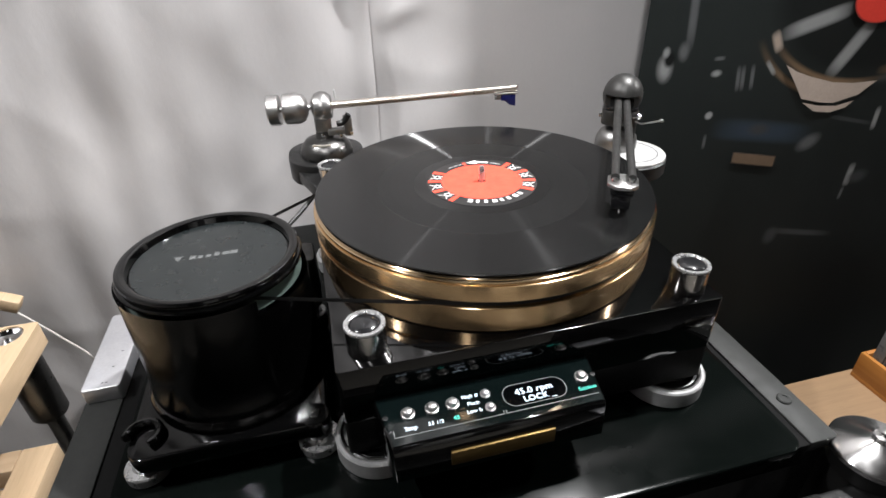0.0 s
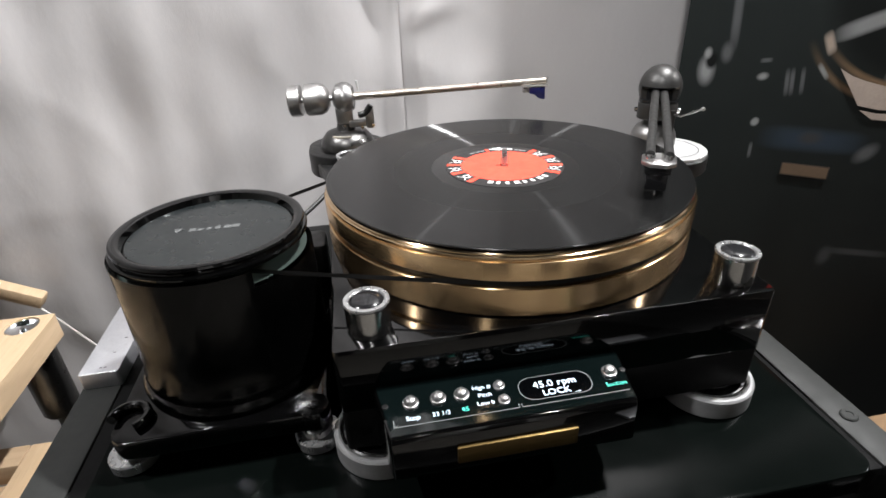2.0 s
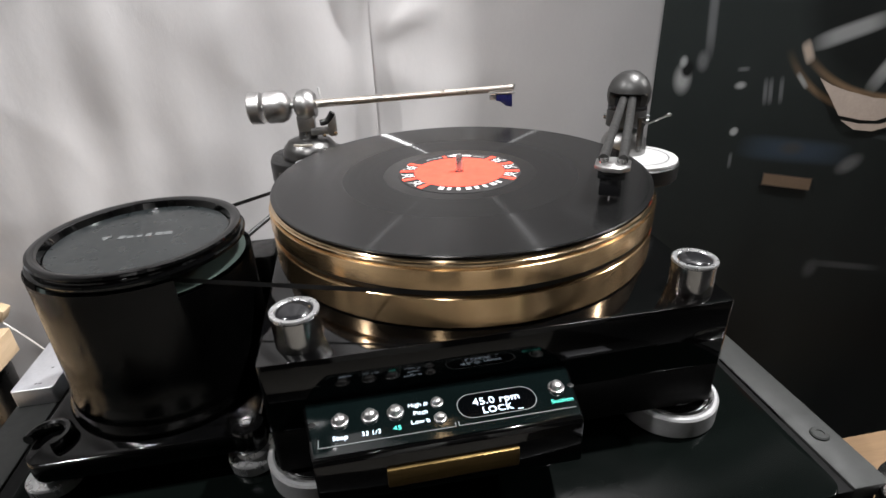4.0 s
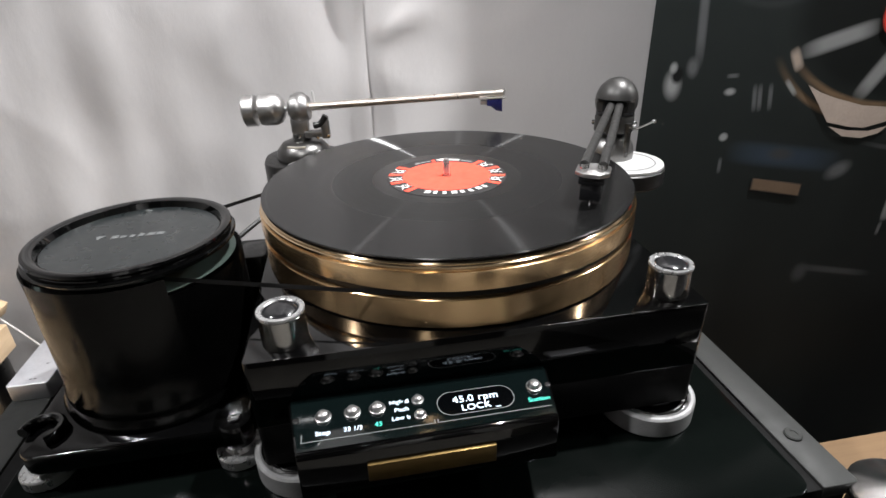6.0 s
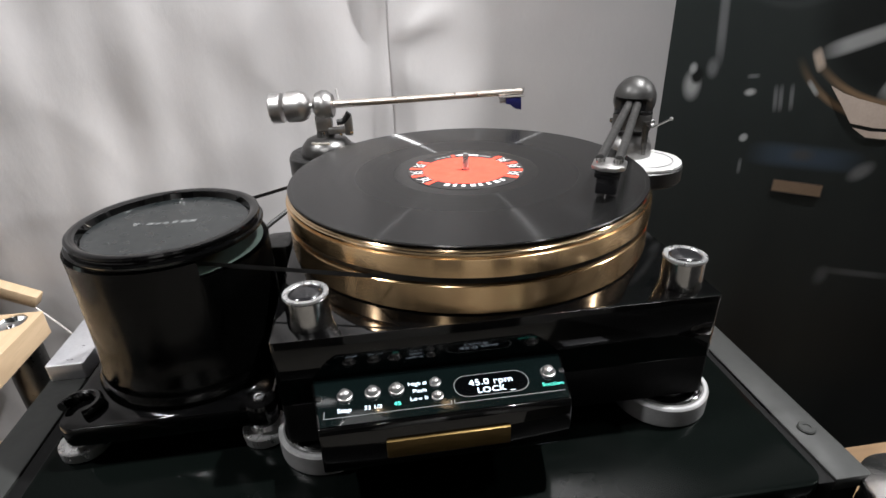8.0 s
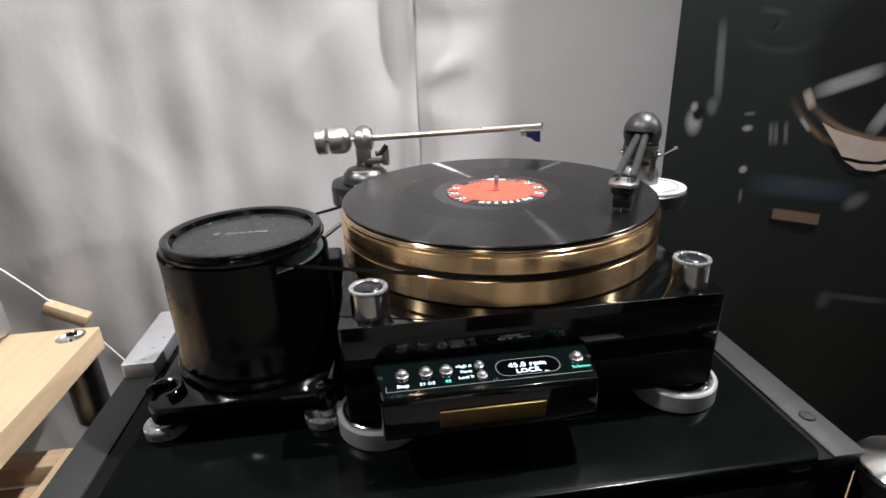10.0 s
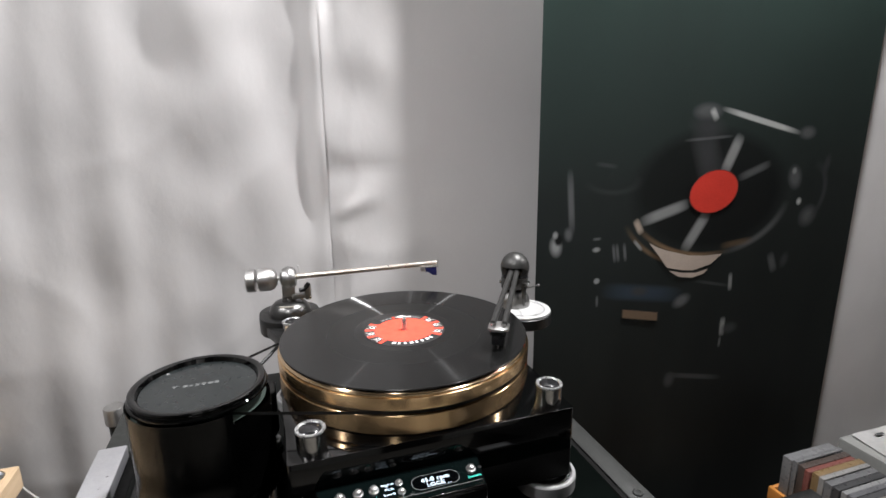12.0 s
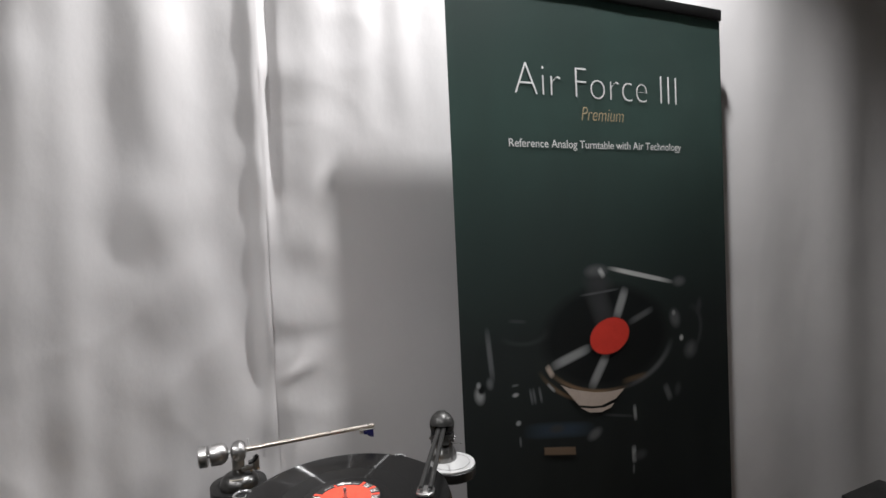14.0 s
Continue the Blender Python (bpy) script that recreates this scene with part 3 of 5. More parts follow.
# ---- equipment rack ----
TOP = 0.914
rack = thing("equipment_rack", (-0.08, 0.0, 0), "low rack with a glossy black shelf and grey rails", "rack")
part("shelf_plate", prism(round_rect(-0.347, 0.203, -0.243, 0.262, 0.014), TOP - 0.022, TOP, 0.0015), PLATE_BLACK, rack, "glossy black glass shelf plate")
for x0, x1 in ((-0.4, -0.366), (0.217, 0.246)):
    rail = part("side_rail", block(x0, x1, -0.236, 0.29, 0.894, 0.906, 0.002), RAIL, rack, "grey powder-coated metal side rail")
    cx = x0 + 0.012 if x0 < 0 else (x0 + x1) / 2
    for y in (-0.19, 0.25):
        part("bolt", lathe([(0, 0), (0.0065, 0), (0.0065, 0.0012), (0.0055, 0.002), (0.003, 0.002), (0.003, 0.0014), (0, 0.0014)], 20), RAIL, rail,
             m=Matrix.Translation((cx, y, 0.906)))
# added black strips stand for the shade in the gaps beside the plate
for x0, x1 in ((-0.3655, -0.3478), (0.2036, 0.2165)):
    part("gap_strip", block(x0, x1, -0.236, 0.29, 0.878, 0.9045, 0.001), MATT_BLACK, rack, "matt black strip filling the shaded gap")
part("cross_bar", block(-0.34, 0.196, -0.2, -0.16, 0.866, 0.89, 0.002), SATIN_BLACK, rack)
part("cross_bar", block(-0.34, 0.196, 0.18, 0.22, 0.866, 0.89, 0.002), SATIN_BLACK, rack)
for x in (-0.378, 0.231):
    for y in (-0.18, 0.25):
        part("leg", block(x - 0.014, x + 0.014, y - 0.016, y + 0.016, 0, 0.8938, 0.002), SATIN_BLACK, rack)
part("lower_shelf", prism(round_rect(-0.36, 0.22, -0.24, 0.262, 0.014), 0.36, 0.38, 0.0015), PLATE_BLACK, rack)
part("lower_shelf", prism(round_rect(-0.36, 0.22, -0.24, 0.262, 0.014), 0.66, 0.68, 0.0015), PLATE_BLACK, rack)
# added sheet that keeps everything below the shelf front black
part("front_blackout", block(-0.36, 0.244, -0.232, -0.222, 0.02, 0.8915, 0.002), SATIN_BLACK, rack, "plain black sheet added below the shelf front")
part("front_bar", block(-0.356, 0.196, -0.31, -0.268, 0.862, 0.893, 0.002), SATIN_BLACK, rack, "black front bar")
part("front_tab", block(0.092, 0.142, -0.298, -0.272, 0.8935, 0.899, 0.001), ALU, rack, "small grey metal tab")

# ---- turntable ----
DECK = 1.0208
HX, HY = -0.0005, 0.002  # platter axis
AT_DECK = Matrix.Translation((HX, HY, DECK))
turntable = thing("turntable", (0, 0, TOP), "gloss black turntable with a thick brass platter standing on the rack", "turntable")
part("plinth", prism(round_rect(-0.161, 0.1545, -0.1645, 0.1645, 0.004, 5), 0.9685, DECK, 0.0005), PIANO, turntable, "polished black plinth")
# lower plinth split off as matt black so the feet don't mirror in it
part("matt_lower_plinth", prism(round_rect(-0.1608, 0.1543, -0.1643, 0.1643, 0.004, 5), 0.9335, 0.9683, 0.0003), MATT_BLACK, turntable, "lower plinth, made matt to keep foot reflections out")

PILLAR = [(0, 0), (0.0146, 0), (0.0149, 0.0004), (0.0149, 0.0212), (0.0146, 0.0216), (0, 0.0216)]
RING = [(0.0116, 0.0217), (0.0149, 0.0217), (0.0153, 0.0221), (0.0153, 0.0232), (0.015, 0.0238), (0.0122, 0.0238), (0.0116, 0.0232)]
DOME = [(0.0115, 0.0217), (0.0115, 0.0229), (0.0108, 0.0236), (0.0085, 0.0246), (0.005, 0.0254), (0, 0.0257)]
pillar_mesh, dome_mesh = to_mesh("pillar", lathe(PILLAR, 48)), to_mesh("insert", lathe(DOME, 40))
ring_mesh = to_mesh("ring", lathe(RING, 48, True))
for x, y, z in ((-0.1354, -0.143, DECK), (0.1336, -0.1425, DECK), (-0.137, 0.145, DECK + 0.006), (0.135, 0.145, DECK + 0.006)):
    pillar = part("pillar", pillar_mesh, PILLAR_STEEL, turntable, "polished steel corner pillar", Matrix.Translation((x, y, z)))
    part("insert", dome_mesh, LENS_DARK, pillar, "dark domed insert", Matrix.Translation((x, y, z)))
    part("ring", ring_mesh, RIM_METAL, pillar, "bright satin rim", Matrix.Translation((x, y, z)))

FOOT = [(0, 0), (0.035, 0), (0.0365, 0.0015), (0.0365, 0.0165), (0.0352, 0.018), (0.033, 0.018), (0.0315, 0.0155), (0.026, 0.0155)]
NECK = [(0.0268, 0.0), (0.0268, 0.0165), (0.022, 0.017), (0.0215, 0.0205), (0, 0.0205)]
foot_mesh = to_mesh("foot", lathe(FOOT, 64))
collar_mesh = to_mesh("collar", lathe([(0.0318, 0.0157), (0.0318, 0.0188), (0.0305, 0.0196), (0.0292, 0.0188), (0.0292, 0.0157)], 48, True))
neck_mesh = to_mesh("neck", lathe(NECK, 40))
for x in (-0.1345, 0.1312):
    for y in (-0.1435, 0.1435):
        foot = part("foot", foot_mesh, FOOT_METAL, turntable, "wide round aluminium foot", Matrix.Translation((x, y, TOP)))
        part("collar", collar_mesh, CHROME, foot, "chrome collar", Matrix.Translation((x, y, TOP)))
        part("neck", neck_mesh, GLOSS_BLACK, foot, "black neck", Matrix.Translation((x, y, TOP)))

# platter in two brass rings with the belt groove between them
part("platter_base", lathe([(0, 0.0006), (0.159, 0.0006), (0.1605, 0.0016), (0.1605, 0.0221), (0.1597, 0.0228), (0.155, 0.023), (0, 0.023)], 180),
                 BRASS, turntable, "lower brass ring", AT_DECK)
platter = part("platter", lathe([(0, 0.0283), (0.155, 0.0283), (0.159, 0.0285), (0.161, 0.0295), (0.161, 0.0418), (0.1606, 0.0428), (0.1595, 0.0431), (0.1592, 0.0431), (0.1592, 0.0442), (0, 0.0442)], 180),
               BRASS, turntable, "turned brass upper platter", AT_DECK)
part("groove", lathe([(0.157, 0.0231), (0.157, 0.0285)], 140), SATIN_BLACK, platter, "black belt groove", AT_DECK)
part("lip", lathe([(0.156, 0.0444), (0.1588, 0.0444), (0.1596, 0.045), (0.1596, 0.0463), (0.1586, 0.0469), (0.1583, 0.0469), (0.1583, 0.0476), (0.1574, 0.0484), (0.156, 0.0484)], 180, True), BRASS_LIP, platter,
     "polished brass lip", AT_DECK)
part("mat", lathe([(0, 0.0443), (0.1555, 0.0443), (0.1555, 0.0497), (0, 0.0497)], 140), SATIN_BLACK, platter, "black platter mat", AT_DECK)
part("spindle", lathe([(0, 0.0497), (0.0027, 0.0497), (0.0027, 0.066), (0.0021, 0.0675), (0, 0.0677)], 24), RIM_METAL, platter, "steel spindle", AT_DECK)

# control panel
PX0, PX1 = -0.138, 0.036
panel_mesh = bmesh.new()
side = [(-0.163, 0.9868), (-0.2085, 0.985), (-0.2105, 0.982), (-0.2125, 0.953), (-0.204, 0.946), (-0.163, 0.946)]
taper = lambda y: 0.0075 * (-0.163 - y) / 0.0455
lv = [panel_mesh.verts.new((PX0 - 0.0005 + taper(y), y, z)) for y, z in side]
rv = [panel_mesh.verts.new((PX1 + 0.0005 - taper(y), y, z)) for y, z in side]
panel_mesh.faces.new(lv)
panel_mesh.faces.new(rv[::-1])
for i in range(len(side)):
    j = (i + 1) % len(side)
    panel_mesh.faces.new((lv[i], rv[i], rv[j], lv[j]))
bmesh.ops.recalc_face_normals(panel_mesh, faces=panel_mesh.faces)
panel = part("control_panel", bevel(panel_mesh, 0.0012, 2, 0.3), PIANO, turntable, "sloping gloss black control panel")
SLOPE = math.degrees(math.atan2(0.0018, 0.0455))
FACE = Matrix.Translation((PX0, -0.2085, 0.985)) @ Matrix.Rotation(radians(SLOPE), 4, "X")


def on_face(x, y, h=0.0004):
    """Place on the sloping face: x from its left end, y up the slope."""
    return FACE @ Matrix.Translation((x, y, h))


glass = part("glass", flat([(0.0085, 0.0012), (0.1655, 0.0012), (0.1725, 0.045), (0.0015, 0.045)], 0.0006), PANEL_BLACK, panel, "dark glass cover", on_face(0, 0, 0.0001))
BUTTON = [(0, 0), (0.0052, 0), (0.0052, 0.0012), (0.0046, 0.0014), (0.0044, 0.0008), (0.004, 0.0008), (0.0038, 0.003), (0.003, 0.0042), (0.0015, 0.0047), (0, 0.0048)]
button_mesh = to_mesh("button", lathe(BUTTON, 32))
for bx, by in ((0.023, 0.0255), (0.041, 0.0258), (0.0565, 0.0258), (0.159, 0.0252)):
    part("button", button_mesh, STEEL, panel, "round steel push button", on_face(bx, by, 0.0007))
for bx, by in ((0.0825, 0.0285), (0.0825, 0.0158)):
    part("button", button_mesh, STEEL, panel, "small steel pitch button", on_face(bx, by, 0.0007) @ Matrix.Scale(0.75, 4))
for bx, by in ((0.0065, 0.0255), (0.1685, 0.0252)):
    part("screw", lathe([(0, 0), (0.0022, 0), (0.002, 0.0006), (0, 0.0008)], 20), SATIN_BLACK, panel, m=on_face(bx, by, 0.0007))
display = part("display", flat(round_rect(0.0945, 0.1435, 0.0115, 0.0305, 0.0088, 10), 0.0004), LCD, panel, "oval display window", on_face(0, 0, 0.0007))
ring_bm = bmesh.new()
o = [ring_bm.verts.new((x, y, 0)) for x, y in round_rect(0.094, 0.144, 0.011, 0.031, 0.0092, 10)]
i_ = [ring_bm.verts.new((x, y, 0)) for x, y in round_rect(0.0945, 0.1435, 0.0115, 0.0305, 0.0088, 10)]
for k in range(len(o)):
    ring_bm.faces.new((o[k], o[(k + 1) % len(o)], i_[(k + 1) % len(o)], i_[k]))
part("rim", ring_bm, PANEL_LINE, display, "thin printed outline", on_face(0, 0, 0.0013))
for body, size, x, y, mat, name in (("45.0 rpm", 0.0078, 0.119, 0.0208, GLOW_WHITE, "reading"), ("LOCK _", 0.007, 0.121, 0.0135, GLOW_WHITE, "reading")):
    part(name, lettering(body, size, 0.00005, spacing=1.05, thin=-0.00004), mat, display, "lit white digits", on_face(x, y, 0.0013))
for body, size, x, y, mat in (("Stop", 0.005, 0.023, 0.0113, GLOW_WHITE), ("33 1/3", 0.0046, 0.041, 0.0115, GLOW_WHITE), ("45", 0.005, 0.0565, 0.0118, GLOW_GREEN),
                              ("High #", 0.0046, 0.0705, 0.0278, GLOW_WHITE), ("Pitch", 0.0046, 0.0715, 0.021, GLOW_WHITE), ("Low b", 0.0046, 0.0705, 0.0142, GLOW_WHITE),
                              ("Suction", 0.0048, 0.159, 0.0128, GLOW_GREEN)):
    part("legend", lettering(body, size, 0.00005, thin=-0.00004), mat, panel, "lit legend", on_face(x, y, 0.0009))
for seg_ in (bar(0.0105, 0.0075, 0.0905, 0.0075, 0.0005), bar(0.0925, 0.0075, 0.165, 0.0075, 0.0005), bar(0.0105, 0.0075, 0.0105, 0.0135, 0.0005),
             bar(0.0905, 0.0075, 0.0905, 0.0105, 0.0005), bar(0.0925, 0.0075, 0.0925, 0.0105, 0.0005)):
    part("line", flat(seg_, 0.00008), PANEL_LINE, panel, "fine printed line", on_face(0, 0, 0.0008))
part("name_plate", block(-0.0905, -0.0118, -0.2135, -0.211, 0.9592, 0.973, 0.0008), BRASS_PLATE, panel, "plain brushed brass plate")

# armboards
board = part("armboard", prism(round_rect(-0.186, -0.092, 0.165, 0.262, 0.04, 12), 1.013, 1.041, 0.003), SATIN_BLACK, turntable, "black armboard bolted to a corner pillar")
part("bracket", prism([(-0.183, 0.2), (-0.155, 0.118), (-0.12, 0.125), (-0.112, 0.2)], 1.016, 1.032, 0.002), SATIN_BLACK, board)
board2 = part("armboard", lathe([(0, 0), (0.0445, 0), (0.046, 0.002), (0.046, 0.017), (0.0435, 0.019), (0, 0.019)], 64), SATIN_BLACK, turntable, "round black armboard",
              Matrix.Translation((0.2235, 0.104, 1.0148)))
part("bracket", prism([(0.115, 0.125), (0.16, 0.165), (0.205, 0.13), (0.2, 0.07)], 1.016, 1.03, 0.002), SATIN_BLACK, board2)
ring = part("cover_ring", lathe([(0, 0.019), (0.0445, 0.019), (0.0445, 0.0215), (0.0438, 0.0222), (0, 0.0222)], 72), WHITE_RING, board2, "white anodised cover disc",
            Matrix.Translation((0.2235, 0.104, 1.0148)))
part("groove", lathe([(0.0345, 0.0223), (0.0345, 0.0226), (0.0352, 0.0226), (0.0352, 0.0223)], 64), GUN, ring, m=Matrix.Translation((0.2235, 0.104, 1.0148)))

# ---- record ----
REC = DECK + 0.0502
AT_REC = Matrix.Translation((HX, HY, REC))
record = thing("vinyl_record", (HX, HY, REC), "black vinyl record with a red centre label lying on the platter", "record")
disc = part("disc", lathe([(0.0037, 0.0), (0.1565, 0.0), (0.158, 0.0004), (0.1584, 0.0011), (0.1578, 0.0018), (0.154, 0.0017), (0.1, 0.0017)], 200), VINYL, record, m=AT_REC)
part("inner_band", lathe([(0.1, 0.0017), (0.0655, 0.0017)], 160), VINYL_INNER, disc, "paler finely cut inner band", AT_REC)
part("run_out", lathe([(0.0655, 0.0017), (0.052, 0.0017)], 120), VINYL_SMOOTH, disc, "smooth run-out band", AT_REC)
for r in (0.1, 0.154):
    part("track_gap", lathe([(r, 0.00172), (r + 0.0008, 0.00172)], 140), VINYL_SMOOTH, disc, m=AT_REC)
label = part("label", lathe([(0.0037, 0.0021), (0.0526, 0.0021), (0.0528, 0.0017)], 96), LABEL_BLACK, record, "black paper label with printed border", AT_REC)
part("centre_field", lathe([(0.0037, 0.00235), (0.0388, 0.00235), (0.0389, 0.0021)], 96), LABEL_RED, label, "red paper centre", AT_REC)
ON_LABEL = Matrix.Translation((HX, HY, REC + 0.0022))


def at_angle(r, a):
    return (r * math.cos(radians(a)), r * math.sin(radians(a)))


# eight plain upright marks along the near border
for k in range(8):
    a = 236 + k * 9.6
    part("glyph_bar", flat(arc_band(0.0412, 0.0466, a, a + (4.0 if k % 3 else 5.8), 3), 0.0002), PRINT_WHITE, label, "white printed mark", ON_LABEL)
# three eye-shaped marks with crossed strokes on either side, red rays between them
for side_ in (0, 180):
    for k in (-27, 0, 27):
        a = side_ + k
        for ray in ((a + 9, a + 15),) if k < 27 else ((a + 9, a + 15), (side_ - 42, side_ - 36)):
            part("ray", flat(arc_band(0.0385, 0.0515, *ray, 3), 0.0002), LABEL_RED, label, "red printed ray", ON_LABEL)
        cx, cy = at_angle(0.0438, a)
        part("eyelet", flat(ellipse(cx, cy, 0.0038, 0.003, a + 90, 20), 0.0002), PRINT_WHITE, label, "white printed oval", ON_LABEL)
        part("dot", flat(ellipse(cx, cy, 0.0022, 0.0016, a + 90, 16), 0.0003), LABEL_BLACK, label, m=ON_LABEL)
        for s1 in (-1, 1):
            part("leg_stroke", flat(bar(*at_angle(0.0465, a + 1.5 * s1), *at_angle(0.0505, a + 6 * s1), 0.0009), 0.0002), PRINT_WHITE, label, "thin white printed stroke", ON_LABEL)
            part("leg_stroke", flat(bar(*at_angle(0.0412, a + 1.5 * s1), *at_angle(0.0396, a + 5 * s1), 0.0008), 0.0002), PRINT_WHITE, label, "thin white printed stroke", ON_LABEL)
part("arrow", flat([at_angle(r, a) for r, a in ((0.0432, 64), (0.0446, 79), (0.0412, 79), (0.0462, 93), (0.0508, 79), (0.0476, 79), (0.047, 64))], 0.0002), PRINT_WHITE, label,
     "white printed arrow", ON_LABEL)
for a0, a1 in ((47, 61), (100, 104), (106, 112), (114, 121)):
    part("small_print", flat(arc_band(0.0432, 0.0452, a0, a1, 6), 0.0002), HALF_LIT, label, m=ON_LABEL)
part("ray", flat(arc_band(0.0405, 0.0475, 94, 98, 3), 0.0002), LABEL_RED, label, m=ON_LABEL)

# ---- motor unit ----
MX, MY = -0.2437, -0.0548
AT_MOTOR = Matrix.Translation((MX, MY, 0))
motor = thing("motor_unit", (MX, MY, TOP), "gloss black cylindrical motor unit with a smoked lid beside the turntable", "motor")
base = part("base", prism(round_rect(-0.326, -0.173, -0.14, 0.05, 0.014, 8), 0.932, 0.949, 0.002), PIANO, motor)


def housing():
    """A turned shell with a window cut through for the belt."""
    seg = 96
    prof = [(0.0765, 0.949), (0.0772, 0.9515), (0.0765, 0.955), (0.0738, 0.9585), (0.0735, 0.966), (0.0724, 0.9685), (0.072, 0.99), (0.0716, 1.048), (0.0718, 1.0545), (0.072, 1.0605)]
    bm = bmesh.new()
    rings = [[bm.verts.new((r * math.cos(2 * math.pi * i / seg), r * math.sin(2 * math.pi * i / seg), z)) for i in range(seg)] for r, z in prof]
    for k in range(len(prof) - 1):
        for i in range(seg):
            a = (i + 0.5) * 360 / seg
            a = a - 360 if a > 180 else a
            if k in (7, 8) and -60 < a < 44:
                continue
            bm.faces.new((rings[k][i], rings[k][(i + 1) % seg], rings[k + 1][(i + 1) % seg], rings[k + 1][i]))
    bmesh.ops.solidify(bm, geom=bm.faces[:], thickness=0.004)
    bmesh.ops.recalc_face_normals(bm, faces=bm.faces)
    return bm


shell = part("housing", housing(), GLOSS_BLACK, motor, "polished black cylinder with a belt window", AT_MOTOR)
part("pulley", lathe([(0, 0.95), (0.03, 0.95), (0.03, 1.042), (0.034, 1.043), (0.034, 1.0595), (0.0, 1.0595)], 64), STEEL, motor, "satin steel drive pulley", AT_MOTOR)
lid = part("lid", lathe([(0.0, 1.0607), (0.0685, 1.0607), (0.0698, 1.0618), (0.0701, 1.064), (0.0692, 1.0652), (0.0672, 1.0657), (0.0671, 1.0668), (0.068, 1.0676), (0.0684, 1.069), (0.0678, 1.0706), (0.0662, 1.0714),
                          (0.0632, 1.0712), (0.061, 1.0698), (0.0592, 1.065), (0, 1.065)], 96), PIANO, motor, "black lid with a raised double rim", AT_MOTOR)
part("lid_disc", lathe([(0.0, 1.0651), (0.0585, 1.0651), (0.0585, 1.0655), (0, 1.0655)], 80), LID_GREY, lid, "smoked grey inset disc", AT_MOTOR)
part("inner_deck", lathe([(0.0345, 1.0485), (0.0675, 1.0485)], 64), material("grey_green_deck", (0.035, 0.05, 0.043), 0.5, scale=40), motor, "grey-green inner deck", AT_MOTOR)
ON_LID = Matrix.Translation((MX - 0.003, MY + 0.003, 1.0656))
part("mark", flat([(-0.0255, 0.0045), (-0.0185, 0.0045), (-0.022, -0.003)], 0.0001), INK_SILVER, lid, "grey printed triangle", ON_LID)
for k, w in enumerate((0.005, 0.004, 0.004, 0.004, 0.0055, 0.0055)):
    x = -0.0135 + k * 0.0062
    part("mark", flat(round_rect(x, x + w, -0.0022, 0.0022 + (0.0012 if k in (0, 3, 4, 5) else 0), 0.0006, 2), 0.0001), INK_SILVER, lid, "grey printed mark", ON_LID)
part("terminal_block", prism(round_rect(-0.193, -0.168, 0.012, 0.048, 0.006, 4), 0.949, 1.008, 0.003), SATIN_BLACK, motor, "black terminal block")
mfoot = to_mesh("foot", lathe([(0, 0), (0.016, 0), (0.0172, 0.0012), (0.0172, 0.0085), (0.0162, 0.0098), (0.011, 0.0102), (0.008, 0.018), (0, 0.018)], 40))
for x, y in ((-0.32, -0.121), (-0.184, -0.13), (-0.316, 0.042), (-0.184, 0.042)):
    part("foot", mfoot, RIM_METAL, motor, "chrome levelling foot", Matrix.Translation((x, y, TOP)))
    if (x, y) != (-0.32, -0.121):
        part("corner_boss", lathe([(0, 0.93), (0.0115, 0.93), (0.0125, 0.9315), (0.0125, 0.9475), (0.0115, 0.9493), (0, 0.9493)], 40), GLOSS_BLACK, motor, m=Matrix.Translation((x, y, 0)))
for x, y in ((-0.184, -0.13), (-0.184, 0.042), (-0.316, 0.042)):
    part("cap", lathe([(0, 0), (0.0048, 0), (0.0048, 0.0012), (0.0042, 0.0018), (0.0026, 0.0018), (0.0022, 0.0008), (0, 0.0008)], 28), CHROME, motor, "steel screw cap", Matrix.Translation((x, y, 0.9493)))
hook = [(-0.315 + 0.0125 * math.cos(radians(a)), -0.118 + 0.0125 * math.sin(radians(a)), 0.9525) for a in range(-60, 190, 12)]
hook_bm = tube(hook, 0.0034, 10)
for v in hook_bm.verts:
    v.co.z = 0.9525 + (v.co.z - 0.9525) * 1.2
part("cable_hook", hook_bm, GLOSS_BLACK, motor, "curved black cable hook")

# ---- belt, cable ----
belt = thing("drive_belt", (-0.16, -0.03, 1.045), "thin flat black drive belt between motor and platter", "belt")


def belt_loop():
    """A flat loop round the pulley and the platter groove."""
    c0, r0, c1, r1 = Vector((MX, MY)), 0.0345, Vector((HX, HY)), 0.158
    d = c1 - c0
    base_a, off = math.atan2(d.y, d.x), math.acos((r0 - r1) / d.length)
    pts = []
    n = 60
    for i in range(n + 1):
        a = base_a - off + (2 * off) * i / n
        pts.append((c1 + Vector((math.cos(a), math.sin(a))) * r1, 0))
    for i in range(25):
        a = base_a + off + (2 * math.pi - 2 * off) * i / 24
        pts.append((c0 + Vector((math.cos(a), math.sin(a))) * r0, 1))
    bm = bmesh.new()
    rows = []
    for p, at in pts:
        z = 1.0464 if at == 0 else 1.053
        rows.append((bm.verts.new((p.x, p.y, z - 0.0017)), bm.verts.new((p.x, p.y, z + 0.0017))))
    for k in range(len(rows)):
        a, b = rows[k], rows[(k + 1) % len(rows)]
        bm.faces.new((a[0], b[0], b[1], a[1]))
    bmesh.ops.solidify(bm, geom=bm.faces[:], thickness=0.0008)
    bmesh.ops.recalc_face_normals(bm, faces=bm.faces)
    return bm


